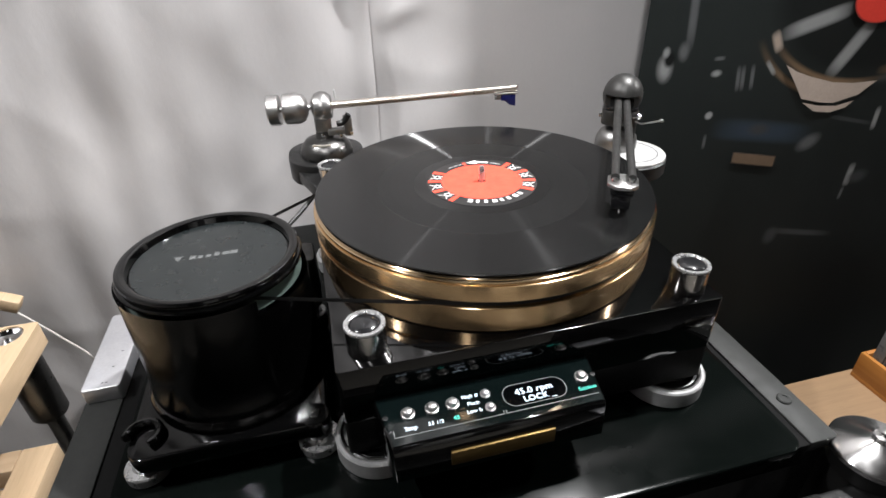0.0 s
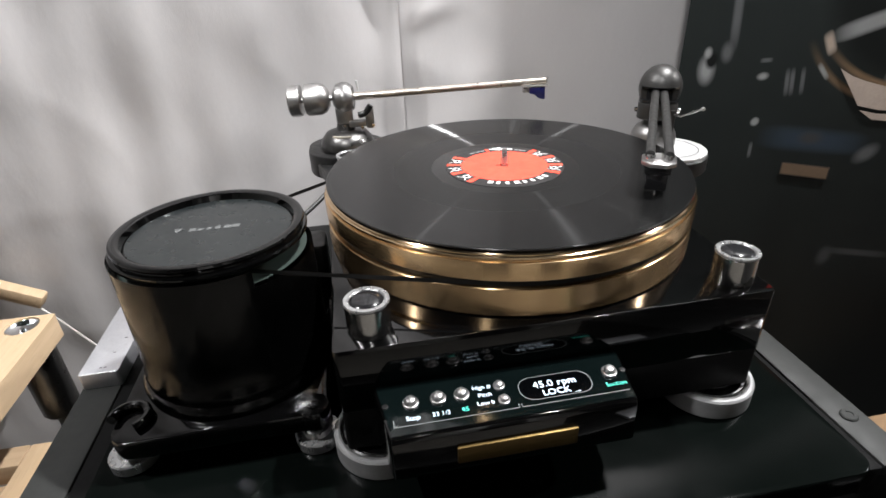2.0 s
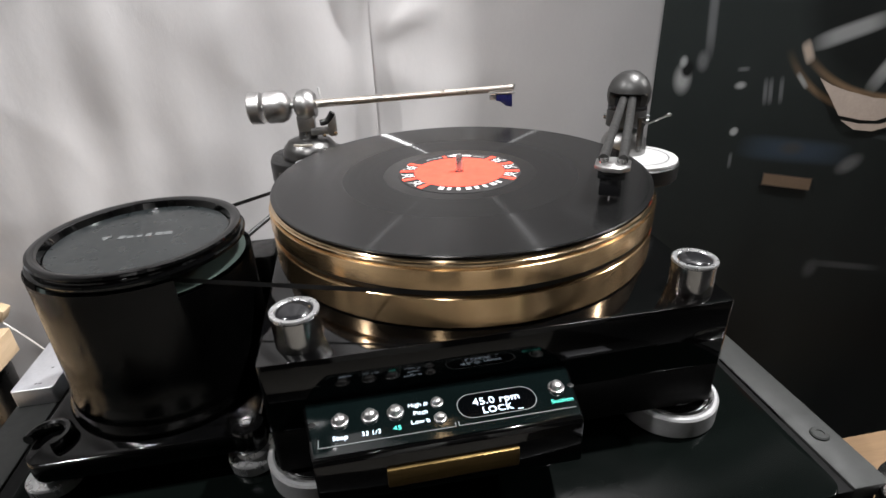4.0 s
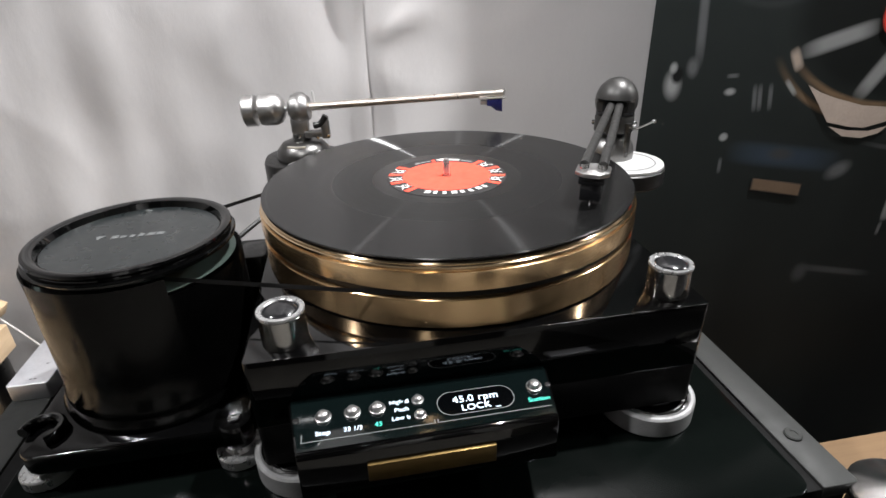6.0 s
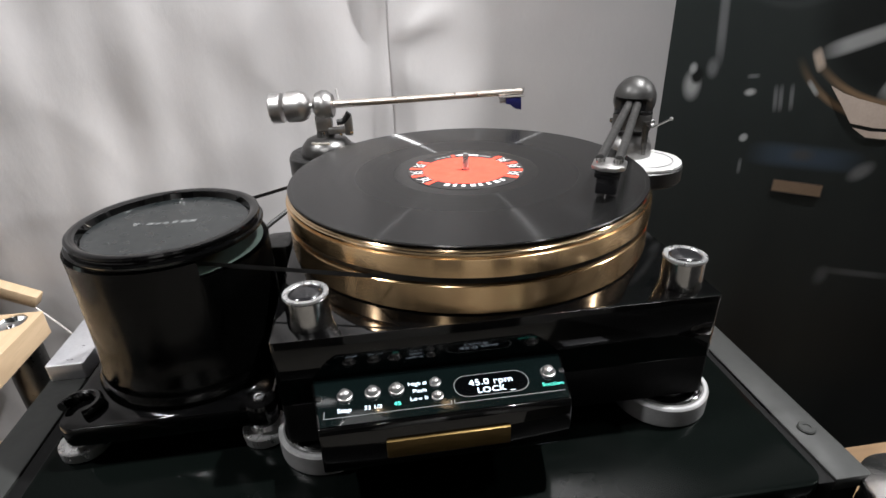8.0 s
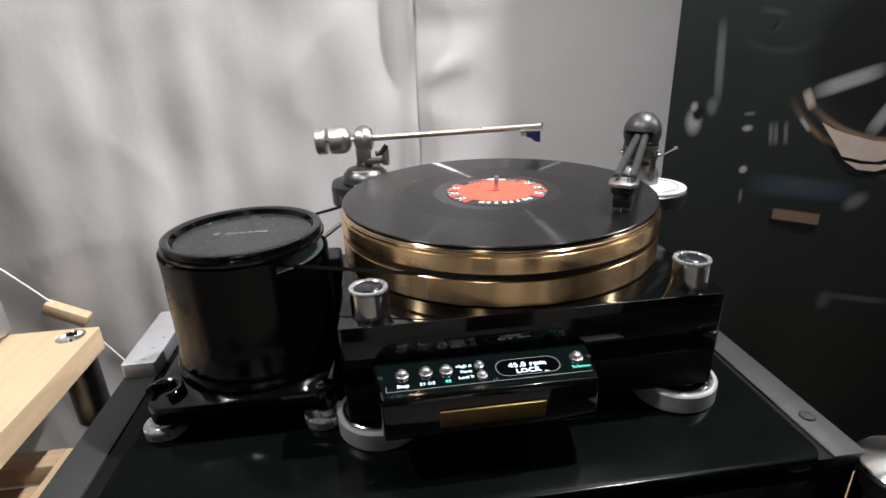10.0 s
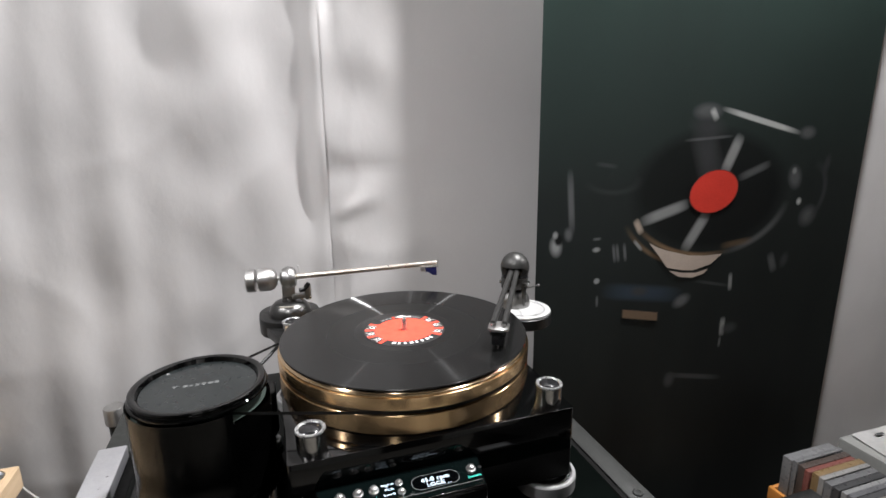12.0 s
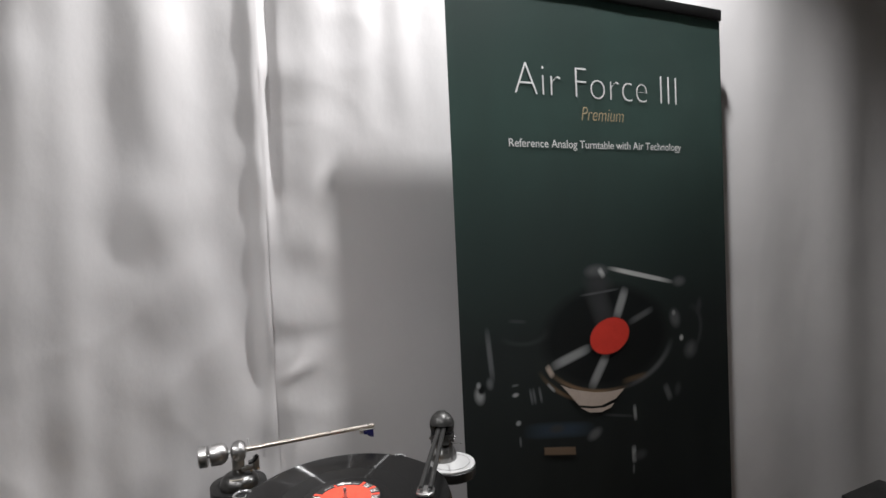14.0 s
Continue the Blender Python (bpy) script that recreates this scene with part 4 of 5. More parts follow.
part("loop", belt_loop(), BELT, belt)
cable = thing("black_cable", (-0.2, 0.08, TOP), "thin black cable between armboard and motor unit", "cable")
part("jacket", tube(curve_points([(-0.145, 0.17, 1.02), (-0.175, 0.13, 1.006), (-0.22, 0.08, 0.985), (-0.26, 0.06, 0.94), (-0.29, 0.08, TOP + 0.004), (-0.3, 0.15, TOP + 0.004)]), 0.0025, 8), RUBBER, cable)

# ---- first tonearm, parked above the record ----
A1 = Vector((-0.138, 0.205, 0))
arm = thing("tonearm", (A1.x, A1.y, 1.041), "polished steel tonearm with a straight tube parked above the record", "tonearm")
RISE = 0.005
AT1 = Matrix.Translation(A1 + Vector((0, 0, RISE)))
part("base_collar", lathe([(0, 1.036), (0.032, 1.036), (0.0325, 1.04), (0.03, 1.048), (0.024, 1.055), (0.016, 1.058), (0.0, 1.058)], 48), GUN, arm, "dark polished base", AT1)
part("base_plate", prism(arc_band(0.0165, 0.0255, 228, 282, 10), 1.0525, 1.0555, 0.0006), CLAMP_STEEL, arm, "bright steel clamp plate", AT1)
part("pillar", lathe([(0, 1.055), (0.0135, 1.055), (0.0115, 1.058), (0.0098, 1.068), (0.0095, 1.082), (0, 1.082)], 40), GUN, arm, "dark polished pillar", AT1)
tip, rear = Vector((0.1, 0.177, 1.103 + RISE)), Vector((-0.199, 0.217, 1.0925 + RISE))
axis = (tip - rear).normalized()
X_AXIS = axis.to_track_quat("Z", "Y").to_matrix().to_4x4()


def along(point):
    return Matrix.Translation(point) @ X_AXIS


hub = rear + axis * 0.064
part("bearing_housing", lathe([(0, -0.0135), (0.009, -0.0128), (0.016, -0.0085), (0.0185, -0.001), (0.0175, 0.005), (0.013, 0.0105), (0, 0.0128)], 40), HOUSING, arm, "rounded dark chrome bearing housing", along(hub - Vector((0, 0, 0.001))) @ Matrix.Scale(1.12, 4, (1, 0, 0)))
wand = part("tube", tube([hub + axis * 0.006, hub + axis * 0.08, tip], 0.0047, 20, 0.0037), TUBE_METAL, arm, "straight polished arm tube")
part("rear_stub", tube([rear + axis * 0.002, hub], 0.0032, 16), STEEL, arm)
weight = part("counterweight", lathe([(0.0034, 0), (0.0165, 0), (0.018, 0.0015), (0.018, 0.0125), (0.017, 0.0135), (0.0034, 0.0135)], 48, True), STEEL, arm, "satin steel counterweight", along(rear))
part("counterweight", lathe([(0.0034, 0), (0.017, 0), (0.0182, 0.0015), (0.0182, 0.017), (0.0155, 0.0235), (0.0095, 0.0275), (0.0034, 0.0285)], 48, True), STEEL, arm, "rounded satin steel counterweight", along(rear + axis * 0.0185))
part("end_cap", lathe([(0, -0.001), (0.0032, -0.001), (0.0032, 0.001), (0, 0.001)], 20), GUN, weight, m=along(rear))
part("yoke", join(block(A1.x - 0.01, A1.x + 0.01, A1.y - 0.011, A1.y + 0.011, 1.071, 1.091, 0.003),
                  block(A1.x + 0.004, A1.x + 0.032, A1.y - 0.013, A1.y - 0.003, 1.067, 1.075, 0.002),
                  block(A1.x + 0.024, A1.x + 0.034, A1.y - 0.015, A1.y + 0.001, 1.065, 1.088, 0.002)), HOUSING, arm, "dark yoke with arm rest bracket")
part("lift_rest", tube(curve_points([(A1.x + 0.016, A1.y - 0.012, 1.081), (A1.x + 0.024, A1.y - 0.013, 1.083), (A1.x + 0.031, A1.y - 0.014, 1.092)], 6), 0.0036, 10), SATIN_BLACK, arm, "black arm rest")
part("lift_pin", tube([(A1.x + 0.02, A1.y + 0.006, 1.095), (A1.x + 0.018, A1.y + 0.006, 1.117)], 0.0013, 10), WHITE_RING, arm, "thin upright pin")
for dx, dz in ((0.019, 1.0675), (-0.002, 1.069), (0.032, 1.069)):
    part("screw", lathe([(0, 0), (0.0023, 0), (0.002, 0.0012), (0, 0.0014)], 16), CHROME, arm, m=Matrix.Translation((A1.x + dx, A1.y - 0.0155 if dx > 0.01 else A1.y - 0.012, dz)) @ Matrix.Rotation(radians(90), 4, "X"))
head = part("headshell", transform(block(-0.028, 0.003, -0.006, 0.006, -0.0058, -0.0038, 0.0008), Matrix.Translation(tip) @ Matrix.Rotation(math.atan2(axis.y, axis.x), 4, "Z")), STEEL, arm, "small steel headshell")
part("finger_lift", transform(tube([(0.0, 0, -0.006), (0.003, 0, 0.004)], 0.0012, 8), Matrix.Translation(tip) @ Matrix.Rotation(math.atan2(axis.y, axis.x), 4, "Z")), STEEL, head)
SIDE = Matrix.Translation(tip) @ Matrix.Rotation(math.atan2(axis.y, axis.x), 4, "Z")
cart = part("cartridge", transform(prism([(-0.019, -0.0063), (-0.001, -0.0063), (-0.0005, -0.021), (-0.008, -0.0195), (-0.014, -0.0145), (-0.019, -0.0135)], -0.005, 0.005, 0.0008),
                                   SIDE @ Matrix.Rotation(radians(90), 4, "X")), CART_BLUE, arm, "deep blue cartridge body")
part("contact_block", transform(block(-0.0265, -0.0192, -0.0035, 0.0035, -0.0125, -0.0075, 0.0006), SIDE), STEEL, cart, "silver contact pins")

# ---- second tonearm, playing ----
A2 = Vector((0.219, 0.127, 0))
arm2 = thing("tonearm", (A2.x, A2.y, 1.036), "anthracite grey tonearm lowered on the playing record", "tonearm")
AT2 = Matrix.Translation(A2)
part("bell", lathe([(0, 1.0362), (0.0255, 1.0362), (0.0255, 1.0425), (0.0245, 1.05), (0.0205, 1.0575), (0.013, 1.0625), (0, 1.0635)], 48), HOUSING, arm2, "domed satin steel base", AT2)
part("pillar", lathe([(0, 1.057), (0.0085, 1.057), (0.0085, 1.07), (0.0, 1.07)], 32), GUN, arm2, m=AT2)
END2 = Vector((0.0945, -0.087, 1.1015))
START2 = Vector((A2.x, A2.y, 1.1015))
dir2 = Vector((END2.x - START2.x, END2.y - START2.y, 0)).normalized()
FRAME2 = Matrix.Translation((A2.x, A2.y, 0)) @ Matrix.Rotation(math.atan2(dir2.y, dir2.x), 4, "Z")
body2 = part("bearing_body", transform(join(prism(round_rect(-0.02, 0.0175, -0.0215, 0.0215, 0.011), 1.0675, 1.0862, 0.002)), FRAME2), ARM_GREY, arm2, "anthracite bearing body")
part("band", transform(prism(round_rect(-0.0195, 0.017, -0.021, 0.021, 0.011), 1.0863, 1.0905, 0.0006), FRAME2), LENS_DARK, arm2, "glossy black band")
for s in (-1, 1):
    part("side_screw", transform(lathe([(0, 0), (0.0034, 0), (0.003, 0.003), (0, 0.0036)], 20), FRAME2 @ Matrix.Translation((0.002, 0.0215 * s, 1.0765)) @ Matrix.Rotation(radians(-90 * s), 4, "X")), CHROME, body2, "small chrome screw")
hood = bmesh.new()
bmesh.ops.create_uvsphere(hood, u_segments=36, v_segments=20, radius=0.0225)
for v in hood.verts:
    v.co.x *= 1.12
    v.co.y *= 1.04
    v.co.z *= 1.12
    if v.co.z < -0.012:
        v.co.z = -0.012
    # front pressed flat where the opening for the arm tubes sits
    if v.co.x > 0.012 and v.co.z < 0.003:
        v.co.x = 0.012
part("hood", transform(hood, FRAME2 @ Matrix.Translation((0, 0, 1.1015))), ARM_GREY, arm2, "rounded anthracite hood")
# dark plate gives the shade inside the hood opening
part("mouth_shade_plate", transform(prism(round_rect(-0.0135, 0.0135, -0.011, 0.006, 0.006, 8), 0, 0.0015), FRAME2 @ Matrix.Translation((0.0128, 0, 1.098)) @ Matrix(((0, 0, 1, 0), (1, 0, 0, 0), (0, 1, 0, 0), (0, 0, 0, 1)))), LENS_DARK, arm2, "dark plate standing for the shaded hood opening")
side2 = Vector((-dir2.y, dir2.x, 0))
for s in (-1, 1):
    part("tube", tube([START2 + dir2 * 0.008 + side2 * s * 0.0043 - Vector((0, 0, 0.003)), START2 + dir2 * 0.1 + side2 * s * 0.0055 - Vector((0, 0, 0.0025)), END2 + side2 * s * 0.0068], 0.0044, 16, 0.0036), ARM_GREY, arm2, "slim anthracite arm tube")
HEAD2 = Matrix.Translation(END2) @ Matrix.Rotation(math.atan2(dir2.y, dir2.x), 4, "Z")
oct_ = [(-0.016, -0.007), (-0.01, -0.0125), (0.006, -0.0125), (0.0125, -0.006), (0.0125, 0.006), (0.006, 0.0125), (-0.01, 0.0125), (-0.016, 0.007)]
shell2 = part("headshell", transform(prism(oct_, -0.0062, -0.0028, 0.0009), HEAD2), STEEL, arm2, "eight-sided steel headshell")
for s in (-1, 1):
    part("screw", transform(lathe([(0, 0), (0.0033, 0), (0.0034, 0.0025), (0.0028, 0.0042), (0, 0.0046)], 24), HEAD2 @ Matrix.Translation((0.002, s * 0.0062, -0.0028))), CHROME, shell2, "round chrome screw")
cart2 = part("cartridge", transform(join(block(-0.011, 0.009, -0.0095, 0.0095, -0.0125, -0.0064, 0.001), block(-0.009, 0.008, -0.0078, 0.0078, -0.0255, -0.0125, 0.0012)), HEAD2), LENS_DARK, arm2, "black cartridge")
part("cantilever", transform(tube([(0.004, 0, -0.0252), (0.0075, 0, -0.0288)], 0.0004, 6), HEAD2), STEEL, cart2)
lever = part("lift_lever", tube([(0.2245, 0.108, 1.0755), (0.2255, 0.09, 1.0765), (0.216, 0.041, 1.097)], 0.001, 8), STEEL, arm2, "thin steel lift lever")
part("lever_knob", transform(lathe([(0, -0.002), (0.0018, -0.0012), (0.0022, 0), (0.0018, 0.0012), (0, 0.002)], 16), Matrix.Translation((0.216, 0.0405, 1.0972))), STEEL, lever)
part("lift_column", transform(lathe([(0, 1.042), (0.0035, 1.042), (0.0035, 1.08), (0, 1.08)], 20), Matrix.Translation((A2.x + 0.006, A2.y - 0.023, 0))), GUN, arm2, "slim lift column")

# ---- small aluminium box on the rail ----
box = thing("aluminium_box", (-0.381, 0.037, 0.906), "small flat silver aluminium box lying on the rack rail", "box")
shell_box = part("case", prism(round_rect(-0.398, -0.364, -0.021, 0.096, 0.003, 5), 0.906, 0.923, 0.001), ALU, box)
for x, y in ((-0.3725, 0.03), (-0.376, 0.008), (-0.3805, -0.0135), (-0.377, -0.0135)):
    part("mark", flat(round_rect(x - 0.0012, x + 0.0012, y - 0.0005, y + 0.0005, 0.0003, 2), 0.0001), INK_GREY, shell_box, "tiny dark print", Matrix.Translation((0, 0, 0.9231)))

# ---- record weight on its black stand ----
puck = thing("record_weight", (0.268, -0.252, 0.87), "silver conical record weight on a black cylinder", "record weight")
AT_P = Matrix.Translation((0.268, -0.252, 0))
part("stand", lathe([(0, 0.88), (0.03, 0.88), (0.03, 0.896), (0, 0.896)], 48), SATIN_BLACK, puck, "black round stand", AT_P)
cone = part("cone", lathe([(0, 0.896), (0.033, 0.896), (0.0345, 0.898), (0.0345, 0.902), (0.033, 0.904), (0.008, 0.914), (0.0075, 0.917), (0.0068, 0.918), (0.0028, 0.918), (0.0028, 0.91), (0, 0.91)], 72),
            material("turned_steel", (0.62, 0.61, 0.6), 0.22, 1.0, scale=50, rough_var=0.05, aniso=0.85), puck, "turned steel cone", AT_P)

cabinet = thing("black_cabinet", (0.36, -0.42, 0), "matt black cabinet standing close beside the rack", "cabinet")
part("body", block(0.2, 0.47, -0.62, -0.262, 0.0, 0.879, 0.004), SATIN_BLACK, cabinet)
part("rear_body", block(0.25, 0.468, -0.2615, -0.226, 0.0, 0.8785, 0.003), SATIN_BLACK, cabinet)

# ---- wooden rack with steel posts ----
stand = thing("wooden_rack", (-0.7, 0.1, 0), "pale wooden rack with steel posts beside the equipment rack", "rack")


def board_with_hole(x0, x1, y0, y1, z0, z1, holes, r):
    """A plank with round holes bored through it."""
    bm = bmesh.new()
    loops = [round_rect(x0, x1, y0, y1, 0.004, 3)] + [ellipse(hx, hy, r, r, 0, 40) for hx, hy in holes]
    edges = []
    for pts in loops:
        vs = [bm.verts.new((px, py, z1)) for px, py in pts]
        edges += [bm.edges.new((vs[k], vs[(k + 1) % len(vs)])) for k in range(len(vs))]
    bmesh.ops.triangle_fill(bm, use_beauty=True, use_dissolve=False, edges=edges)
    low = bmesh.ops.extrude_face_region(bm, geom=bm.faces[:])["geom"]
    for v in low:
        if isinstance(v, bmesh.types.BMVert):
            v.co.z = z0
    bmesh.ops.recalc_face_normals(bm, faces=bm.faces)
    return bm


WX, WY = -0.545, 0.2255
POSTS = [(-0.576, 0.2035), (-0.576, -0.2)]
part("top_board", board_with_hole(-0.95, WX, -0.25, WY, 0.812, 0.845, POSTS, 0.0197), PALE_WOOD, stand, "thick pale wooden board")
for px, py in POSTS:
    at = Matrix.Translation((px, py, 0))
    part("post_cap", lathe([(0, 0.8425), (0.0035, 0.8425), (0.0045, 0.8412), (0.0045, 0.8375), (0.0065, 0.836), (0.012, 0.8365), (0.0175, 0.84), (0.0195, 0.8425), (0.0195, 0.812)], 48), CHROME, stand, "dished steel post head", at)
    part("post", lathe([(0.013, 0.7), (0.021, 0.7015), (0.0235, 0.706), (0.0235, 0.812)], 48), GUN, stand, "round dark steel post", at)
    part("rod", lathe([(0.011, 0.0), (0.011, 0.7005)], 32), GUN, stand, "slim steel rod under the post", at)
part("lower_rail", block(-0.6, -0.557, -0.25, 0.155, 0.66, 0.69, 0.002), PALE_WOOD, stand, "pale wooden lower side rail")
part("lower_rail", block(-0.95, -0.6005, 0.12, 0.155, 0.6605, 0.6905, 0.002), SHELF_WOOD, stand, "pale wooden lower back rail")
part("lower_shelf", block(-0.95, -0.6005, -0.25, 0.1195, 0.64, 0.66, 0.002), SHELF_WOOD, stand, "wooden lower shelf")

amp = thing("silver_component", (-0.8, 0.03, 0.845), "matt silver metal component standing on the wooden rack", "amplifier")
part("case", prism(round_rect(-0.94, -0.662, -0.2, 0.226, 0.004, 4), 0.853, 0.99, 0.0015), ALU, amp, "matt silver case")
for fx in (-0.91, -0.69):
    for fy in (-0.17, 0.195):
        part("foot", lathe([(0, 0.8451), (0.014, 0.8451), (0.015, 0.847), (0.015, 0.853), (0, 0.853)], 28), RUBBER, amp, "black rubber foot", Matrix.Translation((fx, fy, 0)))
for k in range(5):
    part("vent_slot", block(-0.6621, -0.6612, -0.12 + 0.05 * k, -0.09 + 0.05 * k, 0.872, 0.8745, 0.0002), MATT_BLACK, amp, "dark vent slot")

peg = thing("wooden_peg", (-0.7, 0.37, 0.76), "short pale wooden peg with a cord, hanging before the curtain", "peg")
part("peg", transform(block(-0.035, 0.035, -0.011, 0.011, -0.011, 0.011, 0.003), Matrix.Translation((-0.668, 0.362, 0.807)) @ Matrix.Rotation(radians(28), 4, "Y")), PALE_WOOD, peg)
wire = thing("white_cable", (-0.6, 0.37, 0.6), "thin white cable running down before the curtain", "cable")
part("jacket", tube(curve_points([(-0.9, 0.362, 1.06), (-0.727, 0.362, 0.876), (-0.654, 0.362, 0.785), (-0.607, 0.362, 0.715), (-0.574, 0.362, 0.65), (-0.55, 0.36, 0.5), (-0.54, 0.34, 0.2), (-0.54, 0.3, 0.003)]), 0.0018, 8), WHITE_CABLE, wire)
post = thing("metal_post", (-0.445, 0.34, 0), "dark post with a bright metal cap behind the motor unit", "post")
part("column", lathe([(0, 0), (0.012, 0), (0.012, 0.83), (0, 0.83)], 32), SATIN_BLACK, post, m=Matrix.Translation((-0.445, 0.338, 0)))
part("cap", lathe([(0, 0.83), (0.016, 0.83), (0.0165, 0.832), (0.0165, 0.859), (0.0155, 0.861), (0, 0.861)], 40), STEEL, post, "bright metal cap", Matrix.Translation((-0.445, 0.338, 0)))

# ---- low side table with music cases and papers ----
table = thing("side_table", (1.0, -0.15, 0), "low pale wooden table beside the rack", "table")
part("tabletop", block(0.5, 1.75, -0.5, 0.165, 0.392, 0.42, 0.003), TABLE_WOOD, table)
for x in (0.54, 1.71):
    for y in (-0.46, 0.125):
        part("leg", block(x - 0.022, x + 0.022, y - 0.022, y + 0.022, 0, 0.392, 0.002), TABLE_WOOD, table)
tray = thing("wooden_tray", (0.99, 0.0, 0.42), "orange-brown stained wooden tray full of plastic music cases", "tray")
part("bottom", block(0.902, 1.075, -0.25, 0.152, 0.42, 0.43, 0.001), ORANGE_WOOD, tray)
for args in ((0.902, 0.911, -0.25, 0.152), (1.066, 1.075, -0.25, 0.152), (0.9115, 1.0655, 0.143, 0.152), (0.9115, 1.0655, -0.25, -0.241)):
    part("side", block(*args, 0.4302, 0.485, 0.001), ORANGE_WOOD, tray)
CASES = [("grey", (0.42, 0.42, 0.43)), ("grey", (0.36, 0.36, 0.37)), ("brown", (0.12, 0.07, 0.05)), ("red", (0.45, 0.1, 0.07)), ("amber", (0.5, 0.3, 0.1)), ("white", (0.62, 0.6, 0.58)),
         ("grey", (0.3, 0.3, 0.31)), ("dark", (0.05, 0.05, 0.055)), ("white", (0.56, 0.56, 0.56)), ("grey", (0.22, 0.22, 0.24)), ("dark", (0.08, 0.08, 0.09)), ("cream", (0.5, 0.44, 0.36)),
         ("blue", (0.12, 0.14, 0.2)), ("grey", (0.4, 0.4, 0.4))]
CASE_MATS = [material("case_" + n + "_" + "abcdefghijklmn"[k], tuple(0.27 * v + 0.025 for v in c), 0.3, scale=40) for k, (n, c) in enumerate(CASES)]
rnd = random.Random(4)
y = 0.136
for k, (n, c) in enumerate(CASES):
    w = 0.022 if k == 0 else 0.0105 + 0.006 * rnd.random()
    lean = rnd.uniform(-2, 2)
    cd = thing("music_case", (0.985, y, 0.4305), n + " plastic music case standing in the wooden tray", "music case", "music cases in the tray")
    M = Matrix.Translation((0.985 + rnd.uniform(-0.002, 0.002), y - w / 2, 0.4305)) @ Matrix.Rotation(radians(lean * 0.3), 4, "X")
    part("cover", transform(block(-0.071, 0.071, -w / 2, w / 2, 0, 0.148 + rnd.uniform(-0.004, 0.002), 0.0012), M), CASE_MATS[k], cd)
    y -= w + 0.0012
bin_box = thing("storage_box", (1.22, 0.04, 0.42), "dark grey box carrying loose sheets of paper", "box")
part("body", block(1.085, 1.36, -0.22, 0.135, 0.42, 0.585, 0.003), CARD_GREY, bin_box)
sheet = thing("paper_sheet", (1.2, 0.04, 0.586), "white sheet of paper with a curled edge", "paper")


def curled(x0, x1, y0, y1, z, lift):
    bm = bmesh.new()
    n = 16
    rows = []
    for j in range(n + 1):
        v = j / n
        rows.append([bm.verts.new((x0 + (x1 - x0) * i / n + 0.03 * v, y0 + (y1 - y0) * v, z + lift * (v ** 3) * (1 - 0.5 * i / n) + 0.001 * math.sin(i * 0.7))) for i in range(n + 1)])
    for a, b in zip(rows, rows[1:]):
        for i in range(n):
            bm.faces.new((a[i], a[i + 1], b[i + 1], b[i]))
    bmesh.ops.solidify(bm, geom=bm.faces[:], thickness=0.0006)
    bmesh.ops.recalc_face_normals(bm, faces=bm.faces)
    return bm


part("sheet", curled(1.085, 1.27, -0.16, 0.128, 0.587, 0.004), PAPER, sheet)
part("print_mark", flat(round_rect(1.16, 1.185, 0.105, 0.112, 0.002, 3), 0.0003), INK_GREY, sheet, "small dark printed mark", Matrix.Translation((0, -0.005, 0.5892)) @ Matrix.Rotation(radians(3), 4, "X"))
blackbox = thing("black_box", (1.56, 0.06, 0.42), "matt black box on the low table", "box")
part("body", block(1.5, 1.7, -0.05, 0.14, 0.42, 0.63, 0.006), SATIN_BLACK, blackbox)

cup = thing("plastic_dome", (1.08, -0.03, 0.585), "grey translucent plastic dome lying by the papers", "plastic dome")
part("dome", lathe([(0, 0), (0.034, 0), (0.034, 0.006), (0.03, 0.016), (0.018, 0.024), (0, 0.027)], 32), material("grey_plastic", (0.32, 0.32, 0.32), 0.3, scale=30), cup, m=Matrix.Translation((1.085, -0.05, 0.588)))

# ---- roll-up banner ----
BY = 0.287
banner = thing("banner", (0.785, BY, 0), "tall dark green and black printed banner with white lettering", "banner")
bm = bmesh.new()
NB, NH = 40, 80
rows = []
for j in range(NH + 1):
    z = 0.1 + (2.06 - 0.1) * j / NH
    rows.append([bm.verts.new((0.344 + 0.88 * i / NB, BY + 0.0006 * math.sin(i * 0.5 + z) * min(1, 0.4 + z / 2) * 0.6, z)) for i in range(NB + 1)])
for a, b in zip(rows, rows[1:]):
    for i in range(NB):
        bm.faces.new((a[i], a[i + 1], b[i + 1], b[i]))
bmesh.ops.solidify(bm, geom=bm.faces[:], thickness=0.0008)
bmesh.ops.recalc_face_normals(bm, faces=bm.faces)
cloth = part("cloth", bm, BANNER, banner, "printed banner cloth")
part("top_bar", block(0.342, 1.227, BY - 0.007, BY + 0.007, 2.03, 2.062, 0.004), SATIN_BLACK, banner, "dark top bar")
part("base_case", block(0.34, 1.23, BY - 0.06, BY + 0.06, 0.0, 0.1, 0.01), RAIL, banner, "metal base case")
part("mast", tube([(0.785, BY + 0.03, 0.1), (0.785, BY + 0.03, 2.06)], 0.008, 12), SATIN_BLACK, banner)
FRONT = Matrix.Translation((0, BY - 0.0013, 0.0075)) @ Matrix.Rotation(radians(90), 4, "X")


def printed(outline, mat, layer=0, name="print_shape", label=""):
    part(name, flat(outline, 0.0002), mat, cloth, label, Matrix.Translation((0, -0.00006 * layer, 0)) @ FRONT)


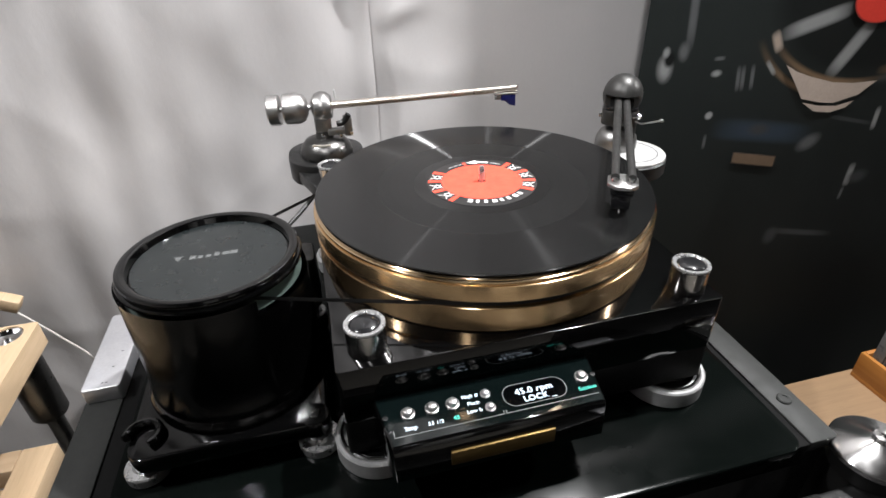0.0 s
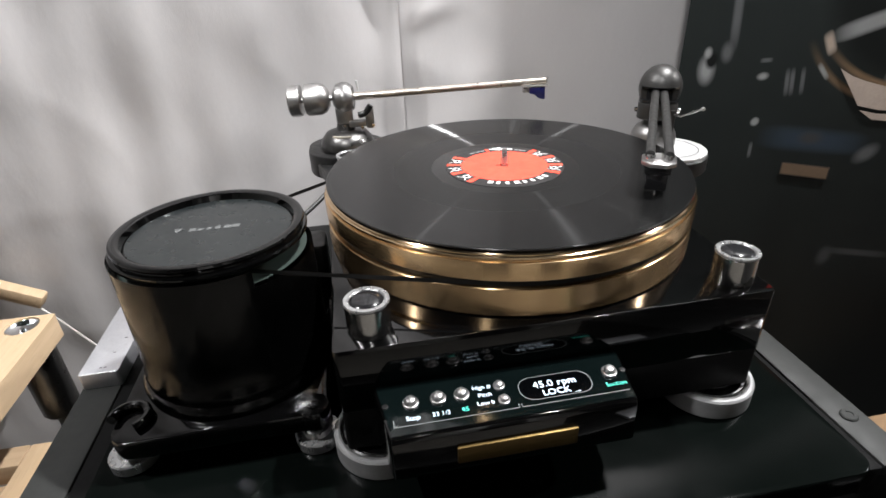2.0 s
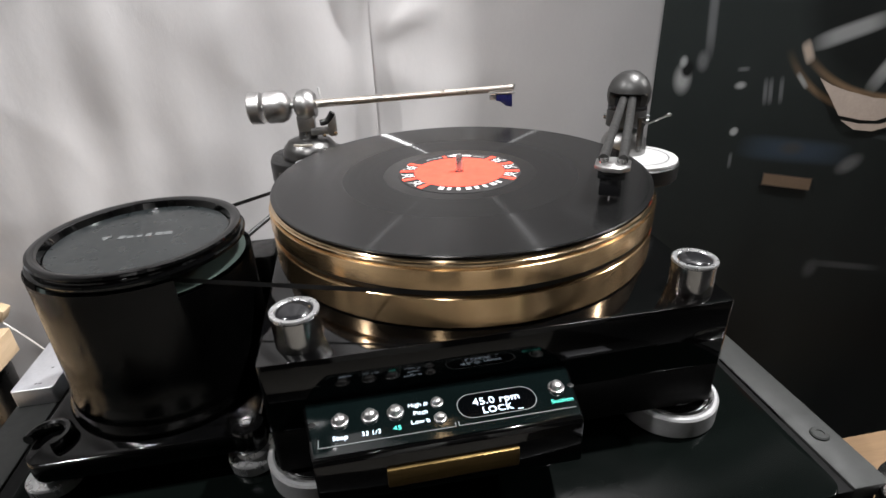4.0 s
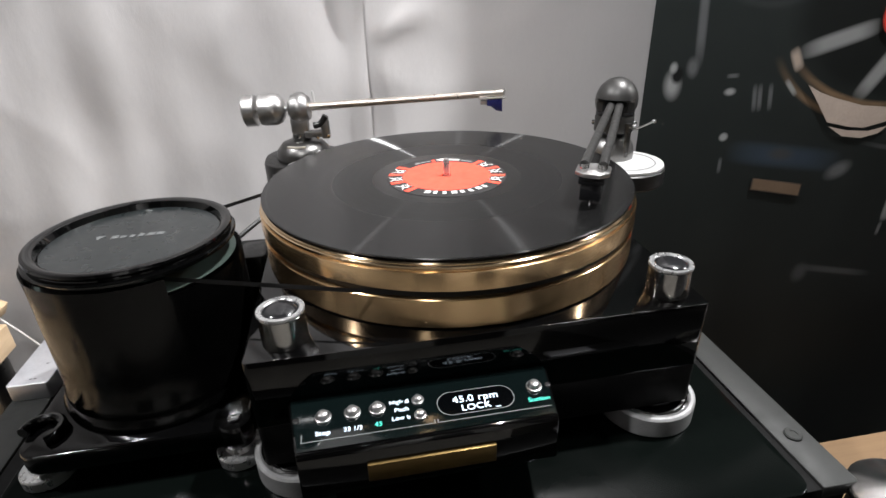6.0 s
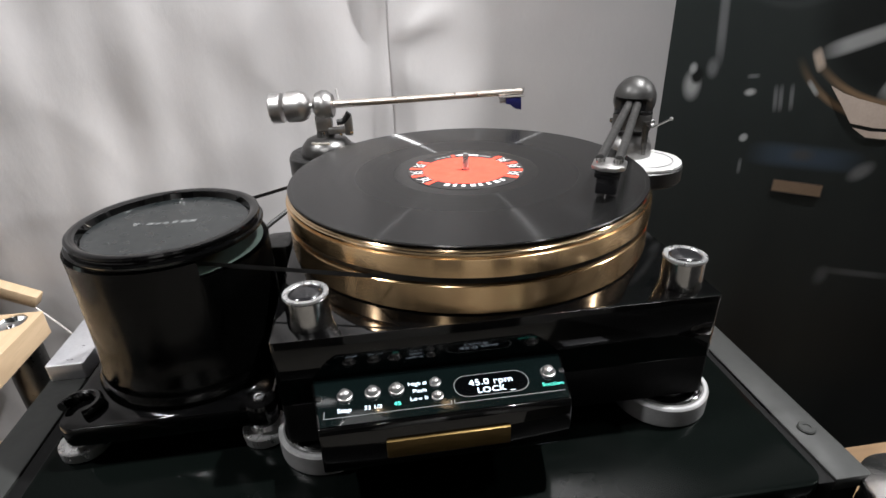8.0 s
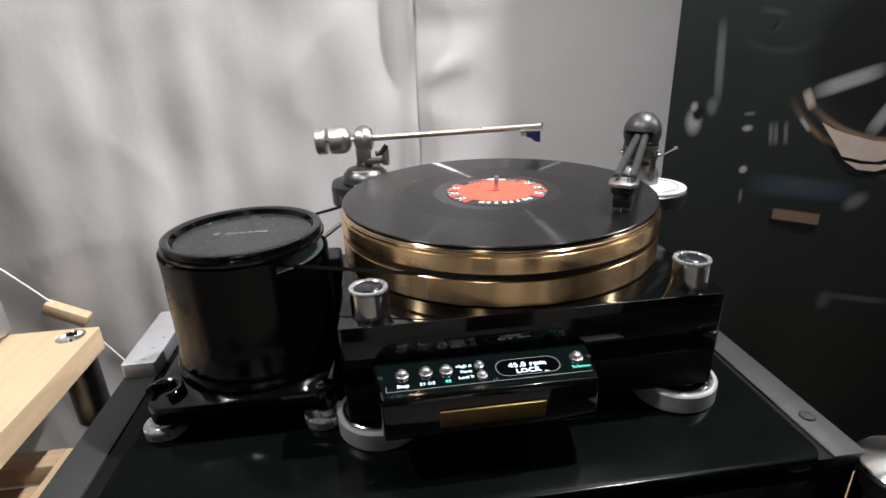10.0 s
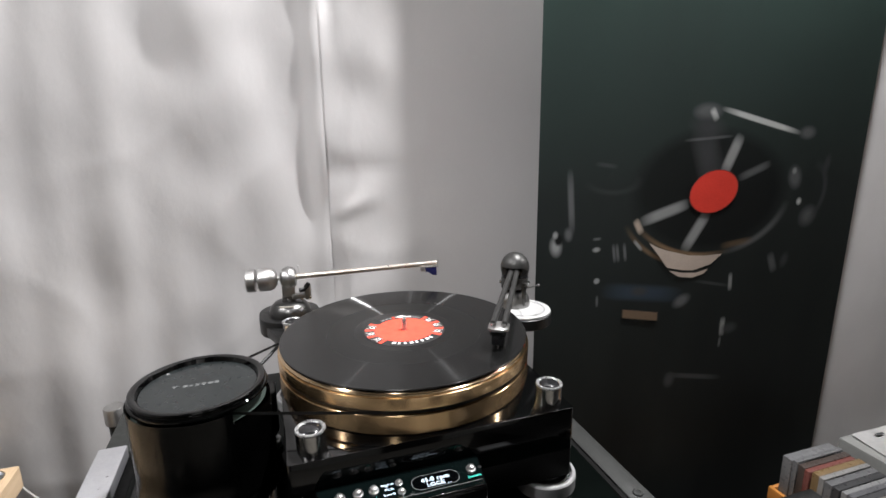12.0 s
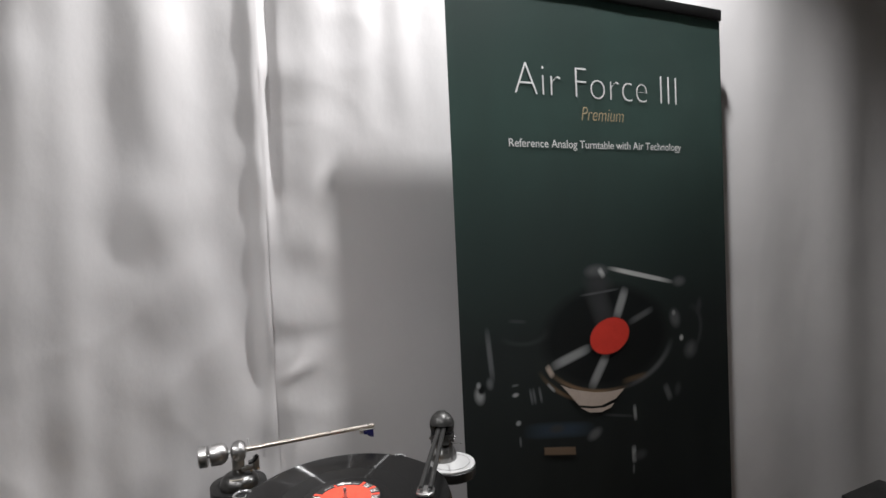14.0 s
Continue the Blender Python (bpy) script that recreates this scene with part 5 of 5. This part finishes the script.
def words(body, size, x, z, mat, width=None, align="LEFT", shear=0.0, label="white printed words"):
    me = lettering(body, size, 0.0001, align, thin=-0.016 * size)
    if width:
        xs = [v.co.x for v in me.vertices]
        k = width / (max(xs) - min(xs))
        for v in me.vertices:
            v.co.x *= k
    for v in me.vertices:
        v.co.x += shear * v.co.y
    part("words", me, mat, cloth, label, Matrix.Translation((x, -0.0001, z)) @ FRONT)


def line_of(text, size, x, z, width, mat, thin, label="white printed word"):
    """Each word of a printed line as a part of its own."""
    def run(t):
        me = lettering(t, size, 0.0001, "LEFT", thin=thin)
        return me, max(v.co.x for v in me.vertices)
    total = run(text)[1]
    done = ""
    for w in text.split(" "):
        start = run(done + w)[1] - run(w)[1]
        me = run(w)[0]
        for v in me.vertices:
            v.co.x = (v.co.x + start) * width / total
        part("word", me, mat, cloth, label, Matrix.Translation((x, -0.0001, z)) @ FRONT)
        done += w + " "


line_of("Air Force III", 0.115, 0.512, 1.772, 0.53, INK_WHITE, -0.003)
words("Premium", 0.05, 0.707, 1.718, INK_TEXTGOLD, 0.135, shear=0.2, label="gold printed word")
line_of("Reference Analog Turntable with Air Technology", 0.028, 0.492, 1.648, 0.562, INK_WHITE, 0.0)
# the sharpest shapes of the printed turntable
FIELD = (0.024, 0.026, 0.025)
RED_C, GOLD_C = (0.6, 0.045, 0.03), (0.13, 0.09, 0.06)


@functools.lru_cache(None)
def shade(colour, k, n):
    f = ((k + 1) / n) ** 1.6
    return ink("tone", tuple(a + (b - a) * f for a, b in zip(FIELD, colour)))


printed(ellipse(0.777, 1.165, 0.067, 0.0475, 8), shade(RED_C, 2, 5), 5, label="red printed label")
printed(ellipse(0.777, 1.165, 0.0645, 0.0455, 8), INK_RED, 6, label="red printed label")
printed([(0.615, 1.063), (0.641, 1.05), (0.67, 1.04), (0.725, 1.025), (0.77, 1.02), (0.82, 1.02), (0.79, 0.998), (0.74, 0.988), (0.71, 0.992), (0.668, 1.002), (0.641, 1.034)][::-1], INK_CREAM, 2, label="pale printed platter side")
printed([(0.673, 0.995), (0.71, 0.986), (0.75, 0.982), (0.785, 0.988), (0.772, 0.977), (0.74, 0.971), (0.703, 0.977)][::-1], INK_CREAM, 2, label="pale printed platter base")
printed([(0.558, 0.919), (0.654, 0.9), (0.654, 0.878), (0.558, 0.898)], shade(GOLD_C, 2, 5), 6)
printed([(0.56, 0.917), (0.652, 0.898), (0.652, 0.88), (0.56, 0.9)], INK_GOLD, 7, label="gold printed plate")
